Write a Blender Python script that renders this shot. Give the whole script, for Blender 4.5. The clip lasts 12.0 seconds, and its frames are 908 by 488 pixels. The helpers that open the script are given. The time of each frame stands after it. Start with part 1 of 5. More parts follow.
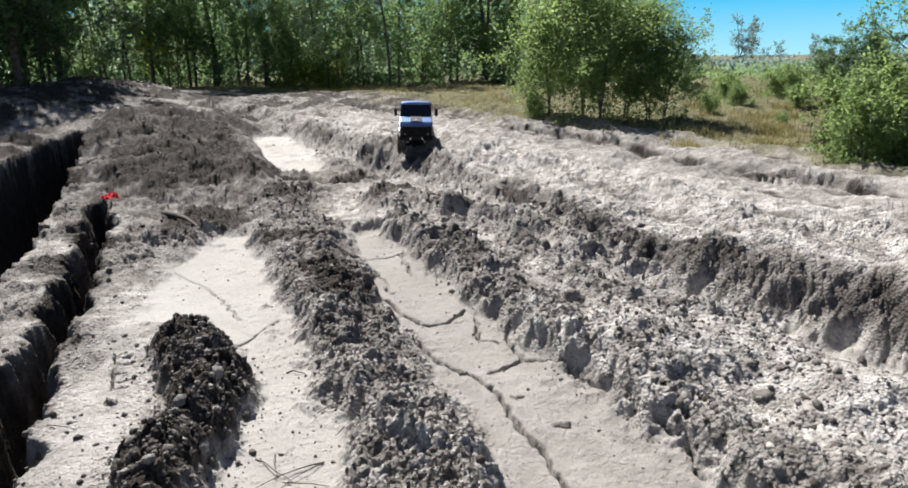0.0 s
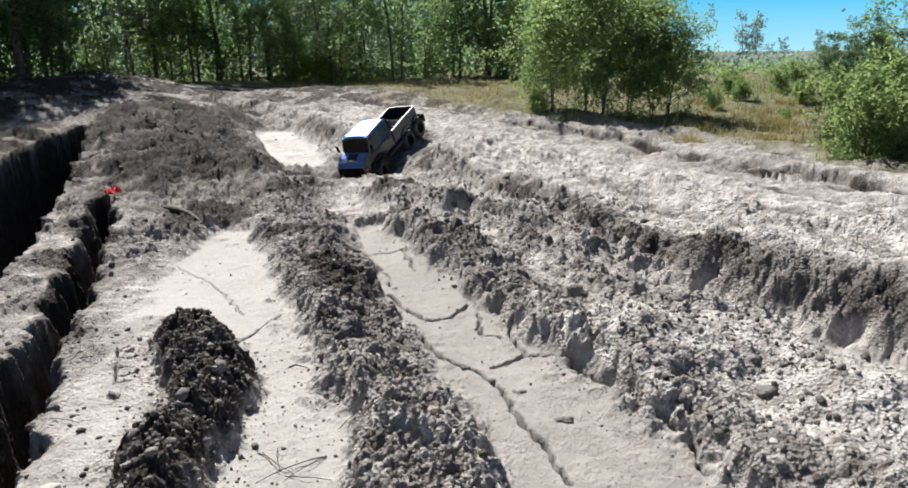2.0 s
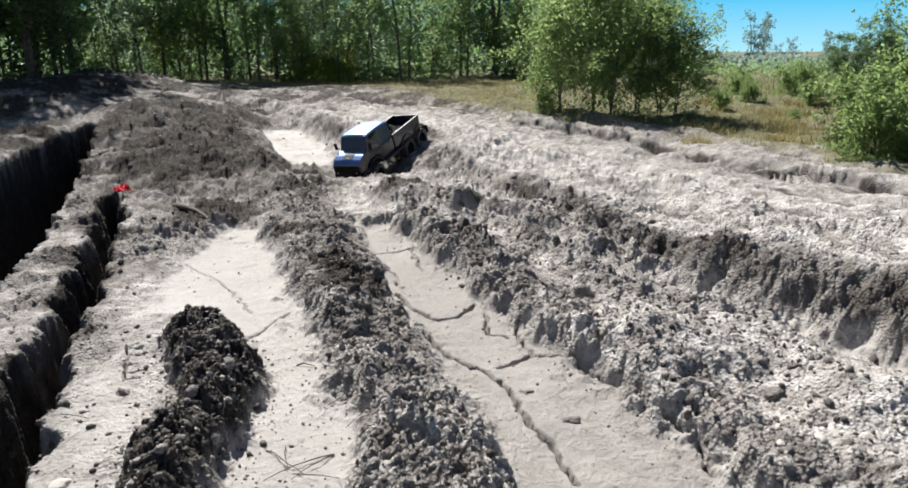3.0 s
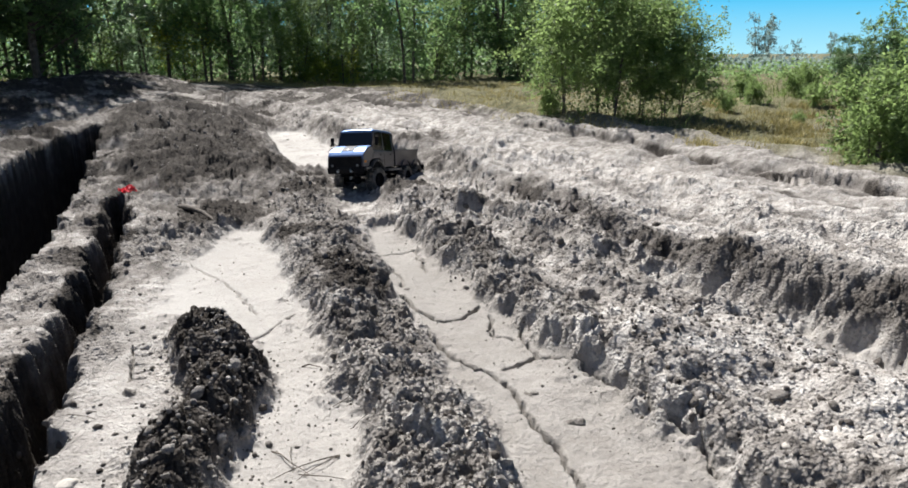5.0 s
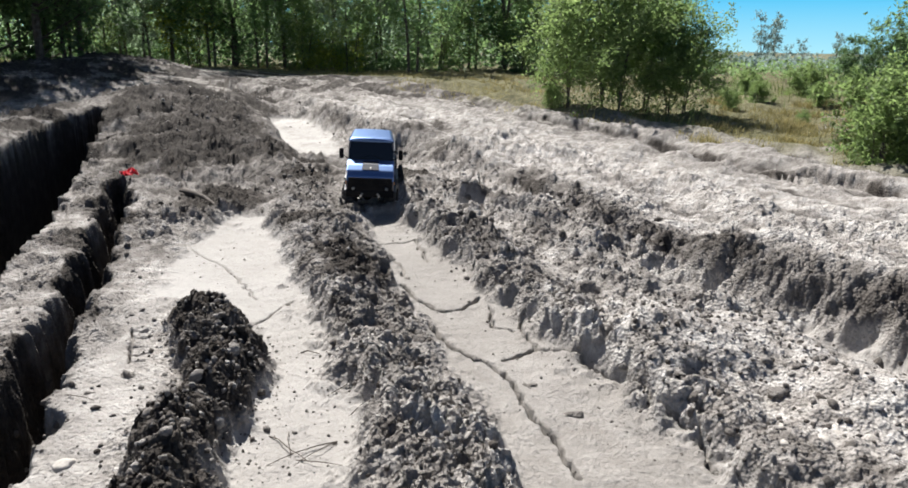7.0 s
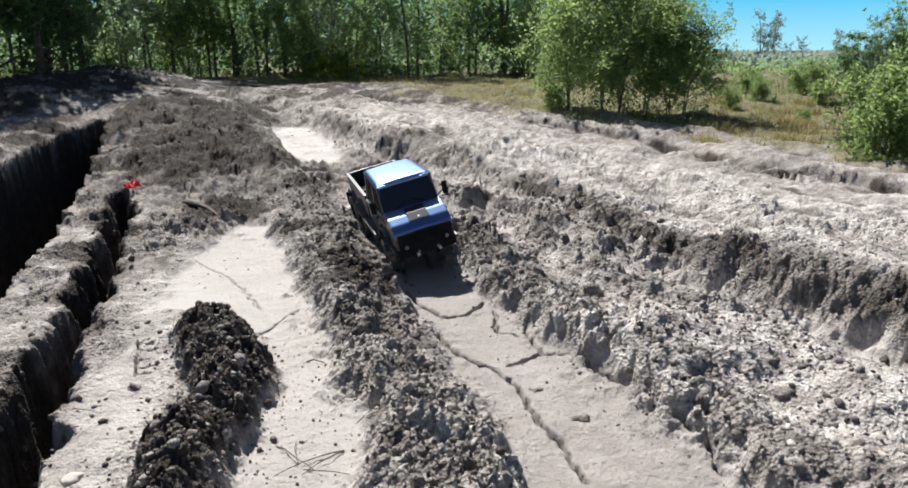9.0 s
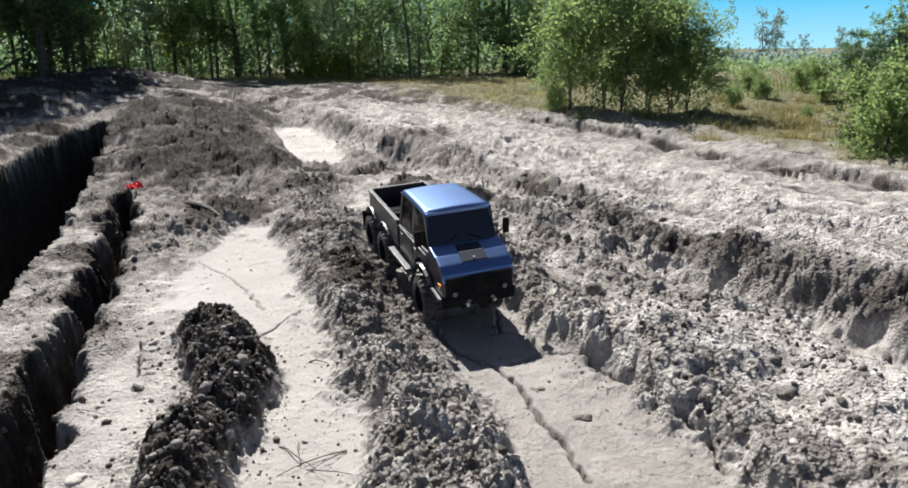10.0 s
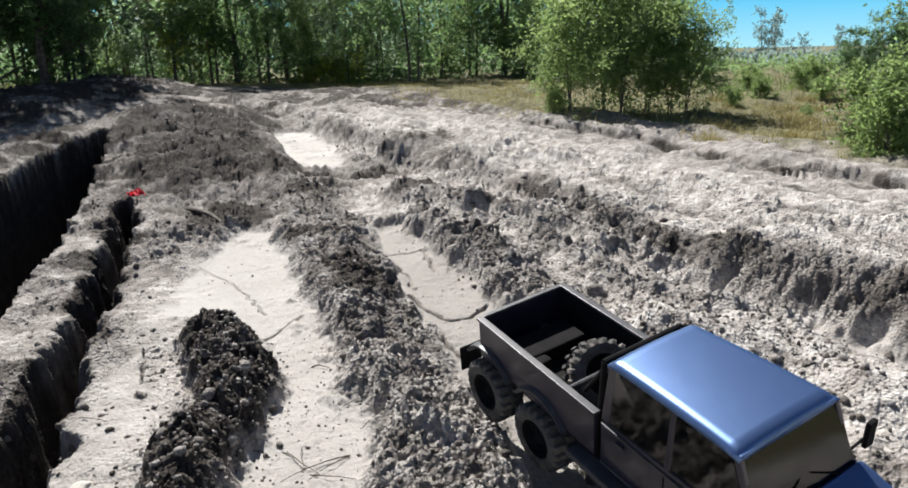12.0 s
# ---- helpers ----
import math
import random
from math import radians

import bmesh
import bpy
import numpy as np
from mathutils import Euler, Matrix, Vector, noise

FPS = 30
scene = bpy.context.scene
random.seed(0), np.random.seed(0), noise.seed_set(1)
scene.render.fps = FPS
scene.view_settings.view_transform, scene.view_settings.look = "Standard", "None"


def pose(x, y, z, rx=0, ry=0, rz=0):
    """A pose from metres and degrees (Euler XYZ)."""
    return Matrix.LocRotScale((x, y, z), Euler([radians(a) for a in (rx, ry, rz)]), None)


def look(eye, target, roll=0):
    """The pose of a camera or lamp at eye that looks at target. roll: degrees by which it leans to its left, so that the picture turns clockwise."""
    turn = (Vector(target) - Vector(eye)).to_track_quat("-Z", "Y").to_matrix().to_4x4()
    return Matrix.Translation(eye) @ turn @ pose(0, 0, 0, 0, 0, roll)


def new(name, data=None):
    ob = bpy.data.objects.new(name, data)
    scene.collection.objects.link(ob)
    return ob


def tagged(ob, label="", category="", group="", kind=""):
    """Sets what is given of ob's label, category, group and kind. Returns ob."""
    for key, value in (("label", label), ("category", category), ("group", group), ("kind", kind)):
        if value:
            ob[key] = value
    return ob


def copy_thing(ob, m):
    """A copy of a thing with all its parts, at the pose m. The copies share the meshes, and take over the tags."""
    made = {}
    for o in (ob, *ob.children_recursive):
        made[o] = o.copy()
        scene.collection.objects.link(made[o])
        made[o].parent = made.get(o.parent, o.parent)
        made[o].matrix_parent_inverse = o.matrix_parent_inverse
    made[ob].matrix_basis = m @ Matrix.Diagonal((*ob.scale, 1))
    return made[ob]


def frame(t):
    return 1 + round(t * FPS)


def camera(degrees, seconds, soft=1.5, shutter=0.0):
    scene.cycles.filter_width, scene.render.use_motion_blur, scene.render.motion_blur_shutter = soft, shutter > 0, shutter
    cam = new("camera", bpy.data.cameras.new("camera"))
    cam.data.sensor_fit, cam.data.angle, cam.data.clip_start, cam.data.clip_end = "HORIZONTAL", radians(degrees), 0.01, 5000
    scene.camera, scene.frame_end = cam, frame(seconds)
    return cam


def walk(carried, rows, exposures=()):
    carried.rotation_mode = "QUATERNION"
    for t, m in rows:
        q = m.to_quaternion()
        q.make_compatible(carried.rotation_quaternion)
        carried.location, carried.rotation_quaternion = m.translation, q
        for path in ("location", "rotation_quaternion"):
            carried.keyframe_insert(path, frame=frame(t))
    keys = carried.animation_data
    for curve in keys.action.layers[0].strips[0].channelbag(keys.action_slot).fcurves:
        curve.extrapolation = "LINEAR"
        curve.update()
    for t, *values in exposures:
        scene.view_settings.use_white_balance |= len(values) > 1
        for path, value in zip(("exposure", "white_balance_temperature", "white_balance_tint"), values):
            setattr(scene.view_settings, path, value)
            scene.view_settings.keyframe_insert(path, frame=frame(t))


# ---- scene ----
LENS = 65.0
cam = camera(LENS, 12.0, soft=1.7)


def view(x, y, z, yaw, pitch, roll):
    """A camera pose from its place and its yaw, pitch and roll in degrees."""
    return (Matrix.Translation((x, y, z)) @ Matrix.Rotation(radians(yaw), 4, "Z")
            @ Matrix.Rotation(radians(90 + pitch), 4, "X") @ Matrix.Rotation(radians(roll), 4, "Z"))


EYE = 0.57
PATH = [
    (0.0, 0.0080, 0.0028, 0.0002, -0.951, -14.605, -0.708), (0.5, 0.0089, 0.0039, 0.0000, -0.942, -14.653, -0.753),
    (1.0, 0.0093, 0.0044, -0.0003, -0.933, -14.772, -0.747), (1.5, 0.0087, 0.0048, -0.0011, -0.939, -14.843, -0.694),
    (2.0, 0.0067, 0.0046, -0.0025, -0.757, -14.943, -0.590), (2.5, 0.0037, 0.0024, -0.0015, -0.481, -14.997, -0.517),
    (3.0, 0.0031, 0.0015, -0.0009, -0.254, -14.988, -0.363), (5.0, -0.0004, -0.0016, 0.0010, 0.020, -14.873, -0.293),
    (5.5, 0.0000, 0.0000, 0.0000, 0.000, -15.000, 0.000), (6.0, -0.0027, 0.0011, -0.0023, -0.061, -15.113, 0.256),
    (6.5, -0.0052, 0.0025, -0.0059, -0.035, -15.405, 0.876), (7.0, -0.0045, 0.0014, -0.0046, 0.007, -15.516, 1.065),
    (9.0, -0.0029, -0.0006, -0.0005, 0.311, -15.153, -0.197), (9.5, -0.0028, 0.0002, -0.0013, 0.404, -15.188, -0.286),
    (10.0, -0.0015, -0.0017, 0.0005, 0.519, -15.189, -0.488), (10.5, -0.0025, -0.0019, 0.0004, 0.548, -15.155, -0.616),
    (11.0, -0.0007, -0.0030, 0.0018, 0.610, -15.043, -0.943), (11.5, 0.0003, -0.0045, 0.0034, 0.616, -14.995, -1.102),
    (12.0, 0.0004, -0.0031, 0.0027, 0.652, -14.982, -1.229),
]
walk(cam, [(t, view(x, y, EYE + z, a, b, c)) for t, x, y, z, a, b, c in PATH], exposures=((0.0, 0.90), (12.0, 0.90)))

# ---- light: a high sun ahead and to the left, clear sky ----
SUN_AZ, SUN_EL = 26.0, 51.0  # degrees to the left of +y, and above the horizon
world = bpy.data.worlds.new("sky")
scene.world = world
world.use_nodes = True
wn, wl = world.node_tree.nodes, world.node_tree.links
sky = wn.new("ShaderNodeTexSky")
sky.sky_type, sky.sun_disc = "NISHITA", False
sky.sun_elevation, sky.sun_rotation = radians(SUN_EL), radians(-SUN_AZ)
sky.air_density, sky.dust_density, sky.ozone_density = 0.60, 0.35, 1.5
rich = wn.new("ShaderNodeHueSaturation")
rich.inputs["Saturation"].default_value = 1.0
wl.new(sky.outputs["Color"], rich.inputs["Color"])
wl.new(rich.outputs["Color"], wn["Background"].inputs["Color"])
wn["Background"].inputs["Strength"].default_value = 0.05
sun_data = bpy.data.lights.new("sun", "SUN")
sun_data.energy, sun_data.angle, sun_data.color = 5.0, radians(0.53), (1.0, 0.978, 0.94)
sun = new("sun", sun_data)
sun_way = Vector((-math.sin(radians(SUN_AZ)) * math.cos(radians(SUN_EL)), math.cos(radians(SUN_AZ)) * math.cos(radians(SUN_EL)),
                  math.sin(radians(SUN_EL))))
sun.matrix_world = look(sun_way * 30, (0, 0, 0))


# ---- materials ----
def shader(name, rough=0.8, metal=0.0, spec=0.5):
    m = bpy.data.materials.new(name)
    m.use_nodes = True
    b = m.node_tree.nodes["Principled BSDF"]
    b.inputs["Roughness"].default_value, b.inputs["Metallic"].default_value = rough, metal
    b.inputs["Specular IOR Level"].default_value = spec
    return m, m.node_tree.nodes, m.node_tree.links, b


def noise_node(nodes, links, scale, detail=4.0, coords="Object", rough=0.6):
    tc = nodes.new("ShaderNodeTexCoord")
    n = nodes.new("ShaderNodeTexNoise")
    n.inputs["Scale"].default_value, n.inputs["Detail"].default_value, n.inputs["Roughness"].default_value = scale, detail, rough
    links.new(tc.outputs[coords], n.inputs["Vector"])
    return n.outputs["Fac"]


def ramp(nodes, links, fac, stops):
    r = nodes.new("ShaderNodeValToRGB")
    e = r.color_ramp.elements
    while len(e) < len(stops):
        e.new(0.5)
    for el, (at, col) in zip(e, stops):
        el.position, el.color = at, (*col, 1)
    links.new(fac, r.inputs["Fac"])
    return r.outputs["Color"]


def blend(nodes, links, fac, a, b, mode="MIX"):
    m = nodes.new("ShaderNodeMix")
    m.data_type, m.blend_type = "RGBA", mode
    for sock, v in ((m.inputs["Factor"], fac), (m.inputs["A"], a), (m.inputs["B"], b)):
        if isinstance(v, (int, float)):
            sock.default_value = v
        elif isinstance(v, tuple):
            sock.default_value = (*v, 1)
        else:
            links.new(v, sock)
    return m.outputs["Result"]


def maths(nodes, links, op, a, b):
    m = nodes.new("ShaderNodeMath")
    m.operation, m.use_clamp = op, True
    for sock, v in zip(m.inputs, (a, b)):
        if isinstance(v, (int, float)):
            sock.default_value = v
        else:
            links.new(v, sock)
    return m.outputs["Value"]


def bump(nodes, links, bsdf, height, strength, distance):
    b = nodes.new("ShaderNodeBump")
    b.inputs["Strength"].default_value, b.inputs["Distance"].default_value = strength, distance
    links.new(height, b.inputs["Height"])
    if bsdf.inputs["Normal"].is_linked:
        links.new(bsdf.inputs["Normal"].links[0].from_socket, b.inputs["Normal"])
    links.new(b.outputs["Normal"], bsdf.inputs["Normal"])


def soil_material(name, with_masks):
    """Dried clay silt, dark damp clods and dry crumbly soil, mixed by the masks laid on the mesh; the clod mask also
    paints shade.
    """
    m, n, l, b = shader(name, 0.9, 0.0, 0.25)
    big, mid, fine = noise_node(n, l, 2.3, 3), noise_node(n, l, 22, 5), noise_node(n, l, 160, 5, rough=0.7)
    dry = ramp(n, l, mid, ((0.30, (0.25, 0.226, 0.205)), (0.50, (0.50, 0.465, 0.430)), (0.70, (0.68, 0.648, 0.612))))
    clod = ramp(n, l, mid, ((0.28, (0.022, 0.0175, 0.015)), (0.50, (0.062, 0.051, 0.044)), (0.72, (0.17, 0.148, 0.132))))
    if with_masks:
        def mask(which):
            a = n.new("ShaderNodeAttribute")
            a.attribute_name = which
            return a.outputs["Fac"]
        silt = ramp(n, l, big, ((0.3, (0.43, 0.404, 0.372)), (0.7, (0.58, 0.552, 0.520))))
        silt = blend(n, l, maths(n, l, "MULTIPLY", mid, 0.35), silt, (0.33, 0.305, 0.28))
        each = ramp(n, l, mask("tone"), ((0.15, (0.68, 0.67, 0.66)), (0.5, (1.0, 1.0, 1.0)), (0.85, (1.36, 1.37, 1.38))))
        # a full mask darkens further: wet soil, and the painted shade
        wet_shade = ramp(n, l, mask("clod"), ((0.70, (1.0, 1.0, 1.0)), (1.0, (0.42, 0.41, 0.40))))
        ground_mix = blend(n, l, 1.0, blend(n, l, mask("clod"), dry, clod), wet_shade, "MULTIPLY")
        ground_mix = blend(n, l, 1.0, blend(n, l, mask("silt"), ground_mix, silt), each, "MULTIPLY")
        grass = ramp(n, l, mid, ((0.3, (0.075, 0.080, 0.032)), (0.52, (0.16, 0.150, 0.065)), (0.72, (0.27, 0.24, 0.12))))
        col = blend(n, l, mask("grass"), ground_mix, grass)
        l.new(ramp(n, l, mask("silt"), ((0.3, (0.92, 0.92, 0.92)), (0.9, (0.62, 0.62, 0.62)))), b.inputs["Roughness"])
    else:
        info = n.new("ShaderNodeNewGeometry")
        col = blend(n, l, info.outputs["Random Per Island"], clod, dry)
        col = blend(n, l, 0.35, col, clod)
    col = blend(n, l, maths(n, l, "MULTIPLY", fine, 0.5), col, (0.10, 0.085, 0.07))
    l.new(col, b.inputs["Base Color"])
    tc, cells = n.new("ShaderNodeTexCoord"), n.new("ShaderNodeTexVoronoi")
    cells.inputs["Scale"].default_value = 150
    l.new(tc.outputs["Object"], cells.inputs["Vector"])
    bump(n, l, b, fine, 0.8, 0.006)
    if not with_masks:
        bump(n, l, b, cells.outputs["Distance"], 0.5, 0.004)
    else:
        r = ramp(n, l, mask("silt"), ((0.2, (1, 1, 1)), (0.7, (0, 0, 0))))
        bump(n, l, b, maths(n, l, "MULTIPLY", cells.outputs["Distance"], r), 0.8, 0.006)
    bump(n, l, b, mid, 0.35, 0.012)
    return m


def leaf_material(name, dark, light, through_col, mix=0.4):
    m, n, l, b = shader(name, 0.55, 0.0, 0.35)
    info = n.new("ShaderNodeNewGeometry")
    col = ramp(n, l, info.outputs["Random Per Island"], ((0.0, dark), (0.65, light), (1.0, tuple(1.5 * v for v in light))))
    ob = n.new("ShaderNodeObjectInfo")
    col = blend(n, l, maths(n, l, "MULTIPLY", ob.outputs["Random"], 0.35), col, tuple(1.25 * v for v in dark))
    l.new(col, b.inputs["Base Color"])
    t = n.new("ShaderNodeBsdfTranslucent")
    l.new(blend(n, l, 0.5, col, through_col), t.inputs["Color"])
    mx = n.new("ShaderNodeMixShader")
    mx.inputs[0].default_value = mix
    l.new(b.outputs[0], mx.inputs[1])
    l.new(t.outputs[0], mx.inputs[2])
    l.new(mx.outputs[0], n["Material Output"].inputs["Surface"])
    return m


def grained(name, a, b_col, scale, rough=0.8, metal=0.0, strength=0.3, depth=0.004, spec=0.5):
    """A surface between two colours with fine relief."""
    m, n, l, b = shader(name, rough, metal, spec)
    fac = noise_node(n, l, scale, 5)
    l.new(ramp(n, l, fac, ((0.32, a), (0.7, b_col))), b.inputs["Base Color"])
    bump(n, l, b, noise_node(n, l, scale * 4, 4), strength, depth)
    return m


SOIL = soil_material("dried_mud", True)
CLOD = soil_material("mud_clods", False)
LEAF = leaf_material("leaf_green", (0.045, 0.095, 0.036), (0.135, 0.215, 0.085), (0.46, 0.68, 0.27), 0.56)
LEAF_LIGHT = leaf_material("leaf_light_green", (0.055, 0.102, 0.034), (0.145, 0.200, 0.074), (0.44, 0.60, 0.21), 0.58)
LEAF_YELLOW = leaf_material("leaf_bright_yellow_green", (0.100, 0.140, 0.028), (0.210, 0.255, 0.055), (0.66, 0.72, 0.15), 0.6)
LEAF_SILVER = leaf_material("leaf_silver_green", (0.110, 0.165, 0.105), (0.260, 0.335, 0.230), (0.60, 0.78, 0.50), 0.55)
# dark bush leaf; for the wood's inner trees it carries painted shade
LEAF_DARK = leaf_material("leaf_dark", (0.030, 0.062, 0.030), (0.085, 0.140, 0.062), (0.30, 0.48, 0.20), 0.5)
# distance haze is mixed into this pale leaf colour
LEAF_HAZE = leaf_material("leaf_haze_grey", (0.14, 0.20, 0.19), (0.25, 0.33, 0.31), (0.35, 0.46, 0.40), 0.5)
STRAW = leaf_material("dry_grass", (0.15, 0.13, 0.05), (0.34, 0.29, 0.13), (0.38, 0.33, 0.14), 0.35)
REED = leaf_material("green_grass", (0.07, 0.10, 0.03), (0.18, 0.22, 0.075), (0.26, 0.32, 0.09), 0.35)
BARK = grained("bark", (0.05, 0.042, 0.034), (0.16, 0.14, 0.115), 30, 0.9, 0, 0.6, 0.01)
TWIG = grained("dry_twig", (0.045, 0.035, 0.028), (0.12, 0.095, 0.075), 60, 0.85, 0, 0.4, 0.003)
RED = grained("red_plastic", (0.55, 0.015, 0.03), (0.75, 0.03, 0.05), 40, 0.45)
STONE = grained("pale_stone", (0.32, 0.29, 0.25), (0.62, 0.58, 0.53), 45, 0.8, 0, 0.4, 0.003)


# ---- numeric noise for the ground ----
def chance(ix, iy, seed):
    h = (ix.astype(np.int64).astype(np.uint32) * np.uint32(374761393) + iy.astype(np.int64).astype(np.uint32) * np.uint32(668265263) + np.uint32(seed * 974634777 % 4294967296))
    h = (h ^ (h >> np.uint32(13))) * np.uint32(1274126177)
    h = (h ^ (h >> np.uint32(16))) * np.uint32(2246822519)
    return ((h ^ (h >> np.uint32(15))) & np.uint32(0xFFFFFF)) / np.float32(0xFFFFFF)


def smooth_noise(x, y, seed):
    ix, iy = np.floor(x), np.floor(y)
    fx, fy = x - ix, y - iy
    u, v = fx * fx * fx * (fx * (6 * fx - 15) + 10), fy * fy * fy * (fy * (6 * fy - 15) + 10)
    out = 0
    for dx, wx in ((0, 1 - u), (1, u)):
        for dy, wy in ((0, 1 - v), (1, v)):
            a = chance(ix + dx, iy + dy, seed) * 2 * math.pi
            out = out + wx * wy * (np.cos(a) * (fx - dx) + np.sin(a) * (fy - dy))
    return out * 1.5


def fractal(x, y, scale, seed, octaves=4, gain=0.5):
    out, amp = 0, 1.0
    for k in range(octaves):
        out = out + amp * smooth_noise(x * scale, y * scale, seed + k)
        scale, amp = scale * 2.03, amp * gain
    return out


def lumps(x, y, size, seed, fill=0.75):
    """Rounded lumps of about that size, each with its own height."""
    near = (np.abs(x) < 6) & (y > 0.4) & (y < 60 * size ** 0.5)
    if not near.all():
        out = np.zeros_like(x)
        if near.any():
            out[near] = lumps(x[near], y[near], size, seed, fill)
        return out
    u, v = x / size, y / size
    ix, iy = np.floor(u), np.floor(v)
    out = np.zeros_like(x)
    for dx in (-1, 0, 1):
        for dy in (-1, 0, 1):
            cx, cy = ix + dx, iy + dy
            px, py = cx + chance(cx, cy, seed), cy + chance(cx, cy, seed + 1)
            r = 0.35 + 0.45 * chance(cx, cy, seed + 2)
            squash = 0.7 + 0.6 * chance(cx, cy, seed + 3)
            d2 = (((u - px) * squash) ** 2 + ((v - py) / squash) ** 2) / (r * r)
            tilt = 1 + 0.9 * ((u - px) * (chance(cx, cy, seed + 5) - 0.5) + (v - py) * (chance(cx, cy, seed + 6) - 0.5)) / r
            h = np.clip(1 - d2, 0, 1) ** 0.62 * np.clip(tilt, 0.2, 1.8) * r * (chance(cx, cy, seed + 4) < fill)
            out = np.maximum(out, h)
    return out * size


def crumbs(x, y, size, seed):
    """Close-packed angular crumbs with narrow gaps: height over the gaps, and a chance value for each crumb."""
    near = (np.abs(x) < 6) & (y > 0.4) & (y < 60 * size ** 0.5)
    if not near.all():
        out, tone = np.zeros_like(x), np.full_like(x, 0.5)
        if near.any():
            out[near], tone[near] = crumbs(x[near], y[near], size, seed)
        return out, tone
    u, v = x / size, y / size
    ix, iy = np.floor(u), np.floor(v)
    f1, f2, who, tip = np.full_like(x, 9.0), np.full_like(x, 9.0), np.zeros_like(x), np.zeros_like(x)
    for dx in (-1, 0, 1):
        for dy in (-1, 0, 1):
            cx, cy = ix + dx, iy + dy
            px, py = cx + 0.1 + 0.8 * chance(cx, cy, seed), cy + 0.1 + 0.8 * chance(cx, cy, seed + 1)
            c = chance(cx, cy, seed + 2)
            d = np.hypot(u - px, v - py) - 0.28 * c
            first = d < f1
            f2 = np.where(first, f1, np.minimum(f2, d))
            lean = (u - px) * (chance(cx, cy, seed + 3) - 0.5) + (v - py) * (chance(cx, cy, seed + 4) - 0.5)
            who, tip, f1 = np.where(first, c, who), np.where(first, lean, tip), np.where(first, d, f1)
    body = 1 - (1 - np.clip((f2 - f1) / 0.5, 0, 1)) ** 2.5
    return size * body * (0.30 + 0.60 * who * who + 0.35 * tip), who


def along(x, y, line, within=None):
    """Distance to a line of points, and the signed side (positive on its left)."""
    if within is not None:
        px, py = np.array(line).T
        near = (x > px.min() - within) & (x < px.max() + within) & (y > py.min() - within) & (y < py.max() + within)
        best, side = np.full(x.shape, 1e3), np.zeros(x.shape)
        best[near], side[near] = along(x[near], y[near], line)
        return best, side
    best, side = np.full(x.shape, 1e9), np.zeros(x.shape)
    for (ax, ay), (bx, by) in zip(line, line[1:]):
        dx, dy = bx - ax, by - ay
        t = np.clip(((x - ax) * dx + (y - ay) * dy) / (dx * dx + dy * dy), 0, 1)
        d = np.hypot(x - ax - t * dx, y - ay - t * dy)
        near = d < best
        best = np.where(near, d, best)
        side = np.where(near, np.sign(dx * (y - ay) - dy * (x - ax)), side)
    return best, side


def ease(v, a, b):
    t = np.clip((v - a) / (b - a), 0, 1)
    return t * t * (3 - 2 * t)


# ---- the ground: ruts, ridges and pans, as lines on the plan ----
# band lines carry their half width as a third value
RUT = ((-0.227, 2.299, 0.065), (-0.157, 2.085, 0.090), (-0.076, 1.778, 0.102), (-0.002, 1.558, 0.111), (0.061, 1.371, 0.114), (0.143, 1.179, 0.137), (0.214, 0.967, 0.146), (0.330, 0.700, 0.140), (0.480, 0.300, 0.140))
POOL = ((-1.155, 4.928, 0.139), (-0.907, 4.305, 0.174), (-0.761, 3.770, 0.149))
PAN = ((-0.691, 2.265, 0.094), (-0.634, 1.973, 0.136), (-0.571, 1.685, 0.166), (-0.410, 1.502, 0.096), (-0.338, 1.381, 0.082), (-0.281, 1.247, 0.067), (-0.269, 1.087, 0.100), (-0.240, 0.971, 0.113), (-0.210, 0.700, 0.120))
APRON = ((-0.704, 1.605, 0.058), (-0.645, 1.311, 0.075), (-0.607, 1.076, 0.078), (-0.568, 0.926, 0.072), (-0.500, 0.600, 0.080))
MOUND = ((-0.515, 1.391, 0.053), (-0.436, 1.243, 0.071), (-0.401, 1.131, 0.066), (-0.405, 0.986, 0.063), (-0.385, 0.870, 0.063), (-0.330, 0.620, 0.070))
GROOVE = ((0.063, 2.439), (0.168, 2.341), (0.294, 2.180), (0.351, 1.916), (0.427, 1.684), (0.489, 1.545))
RIGHT_RUT = ((0.582, 1.719), (0.677, 1.548), (0.763, 1.421), (0.836, 1.329), (0.896, 1.240), (1.000, 0.900))
RIDGE_MID = ((-0.655, 2.895), (-0.556, 2.566), (-0.428, 2.148), (-0.317, 1.750), (-0.213, 1.438), (-0.141, 1.220), (-0.091, 1.076), (-0.040, 0.924), (0.000, 0.802), (0.080, 0.551))
RIDGE_RIGHT = ((-0.165, 2.352), (-0.025, 2.061), (0.087, 1.834), (0.158, 1.593), (0.227, 1.407), (0.288, 1.283), (0.348, 1.167), (0.402, 1.051), (0.443, 0.938), (0.620, 0.750), (0.750, 0.500))
RIDGE_FAR = ((-0.214, 2.746), (-0.009, 2.567), (0.150, 2.384), (0.268, 2.202), (0.333, 1.917), (0.409, 1.676), (0.482, 1.531), (0.560, 1.451), (0.631, 1.408))
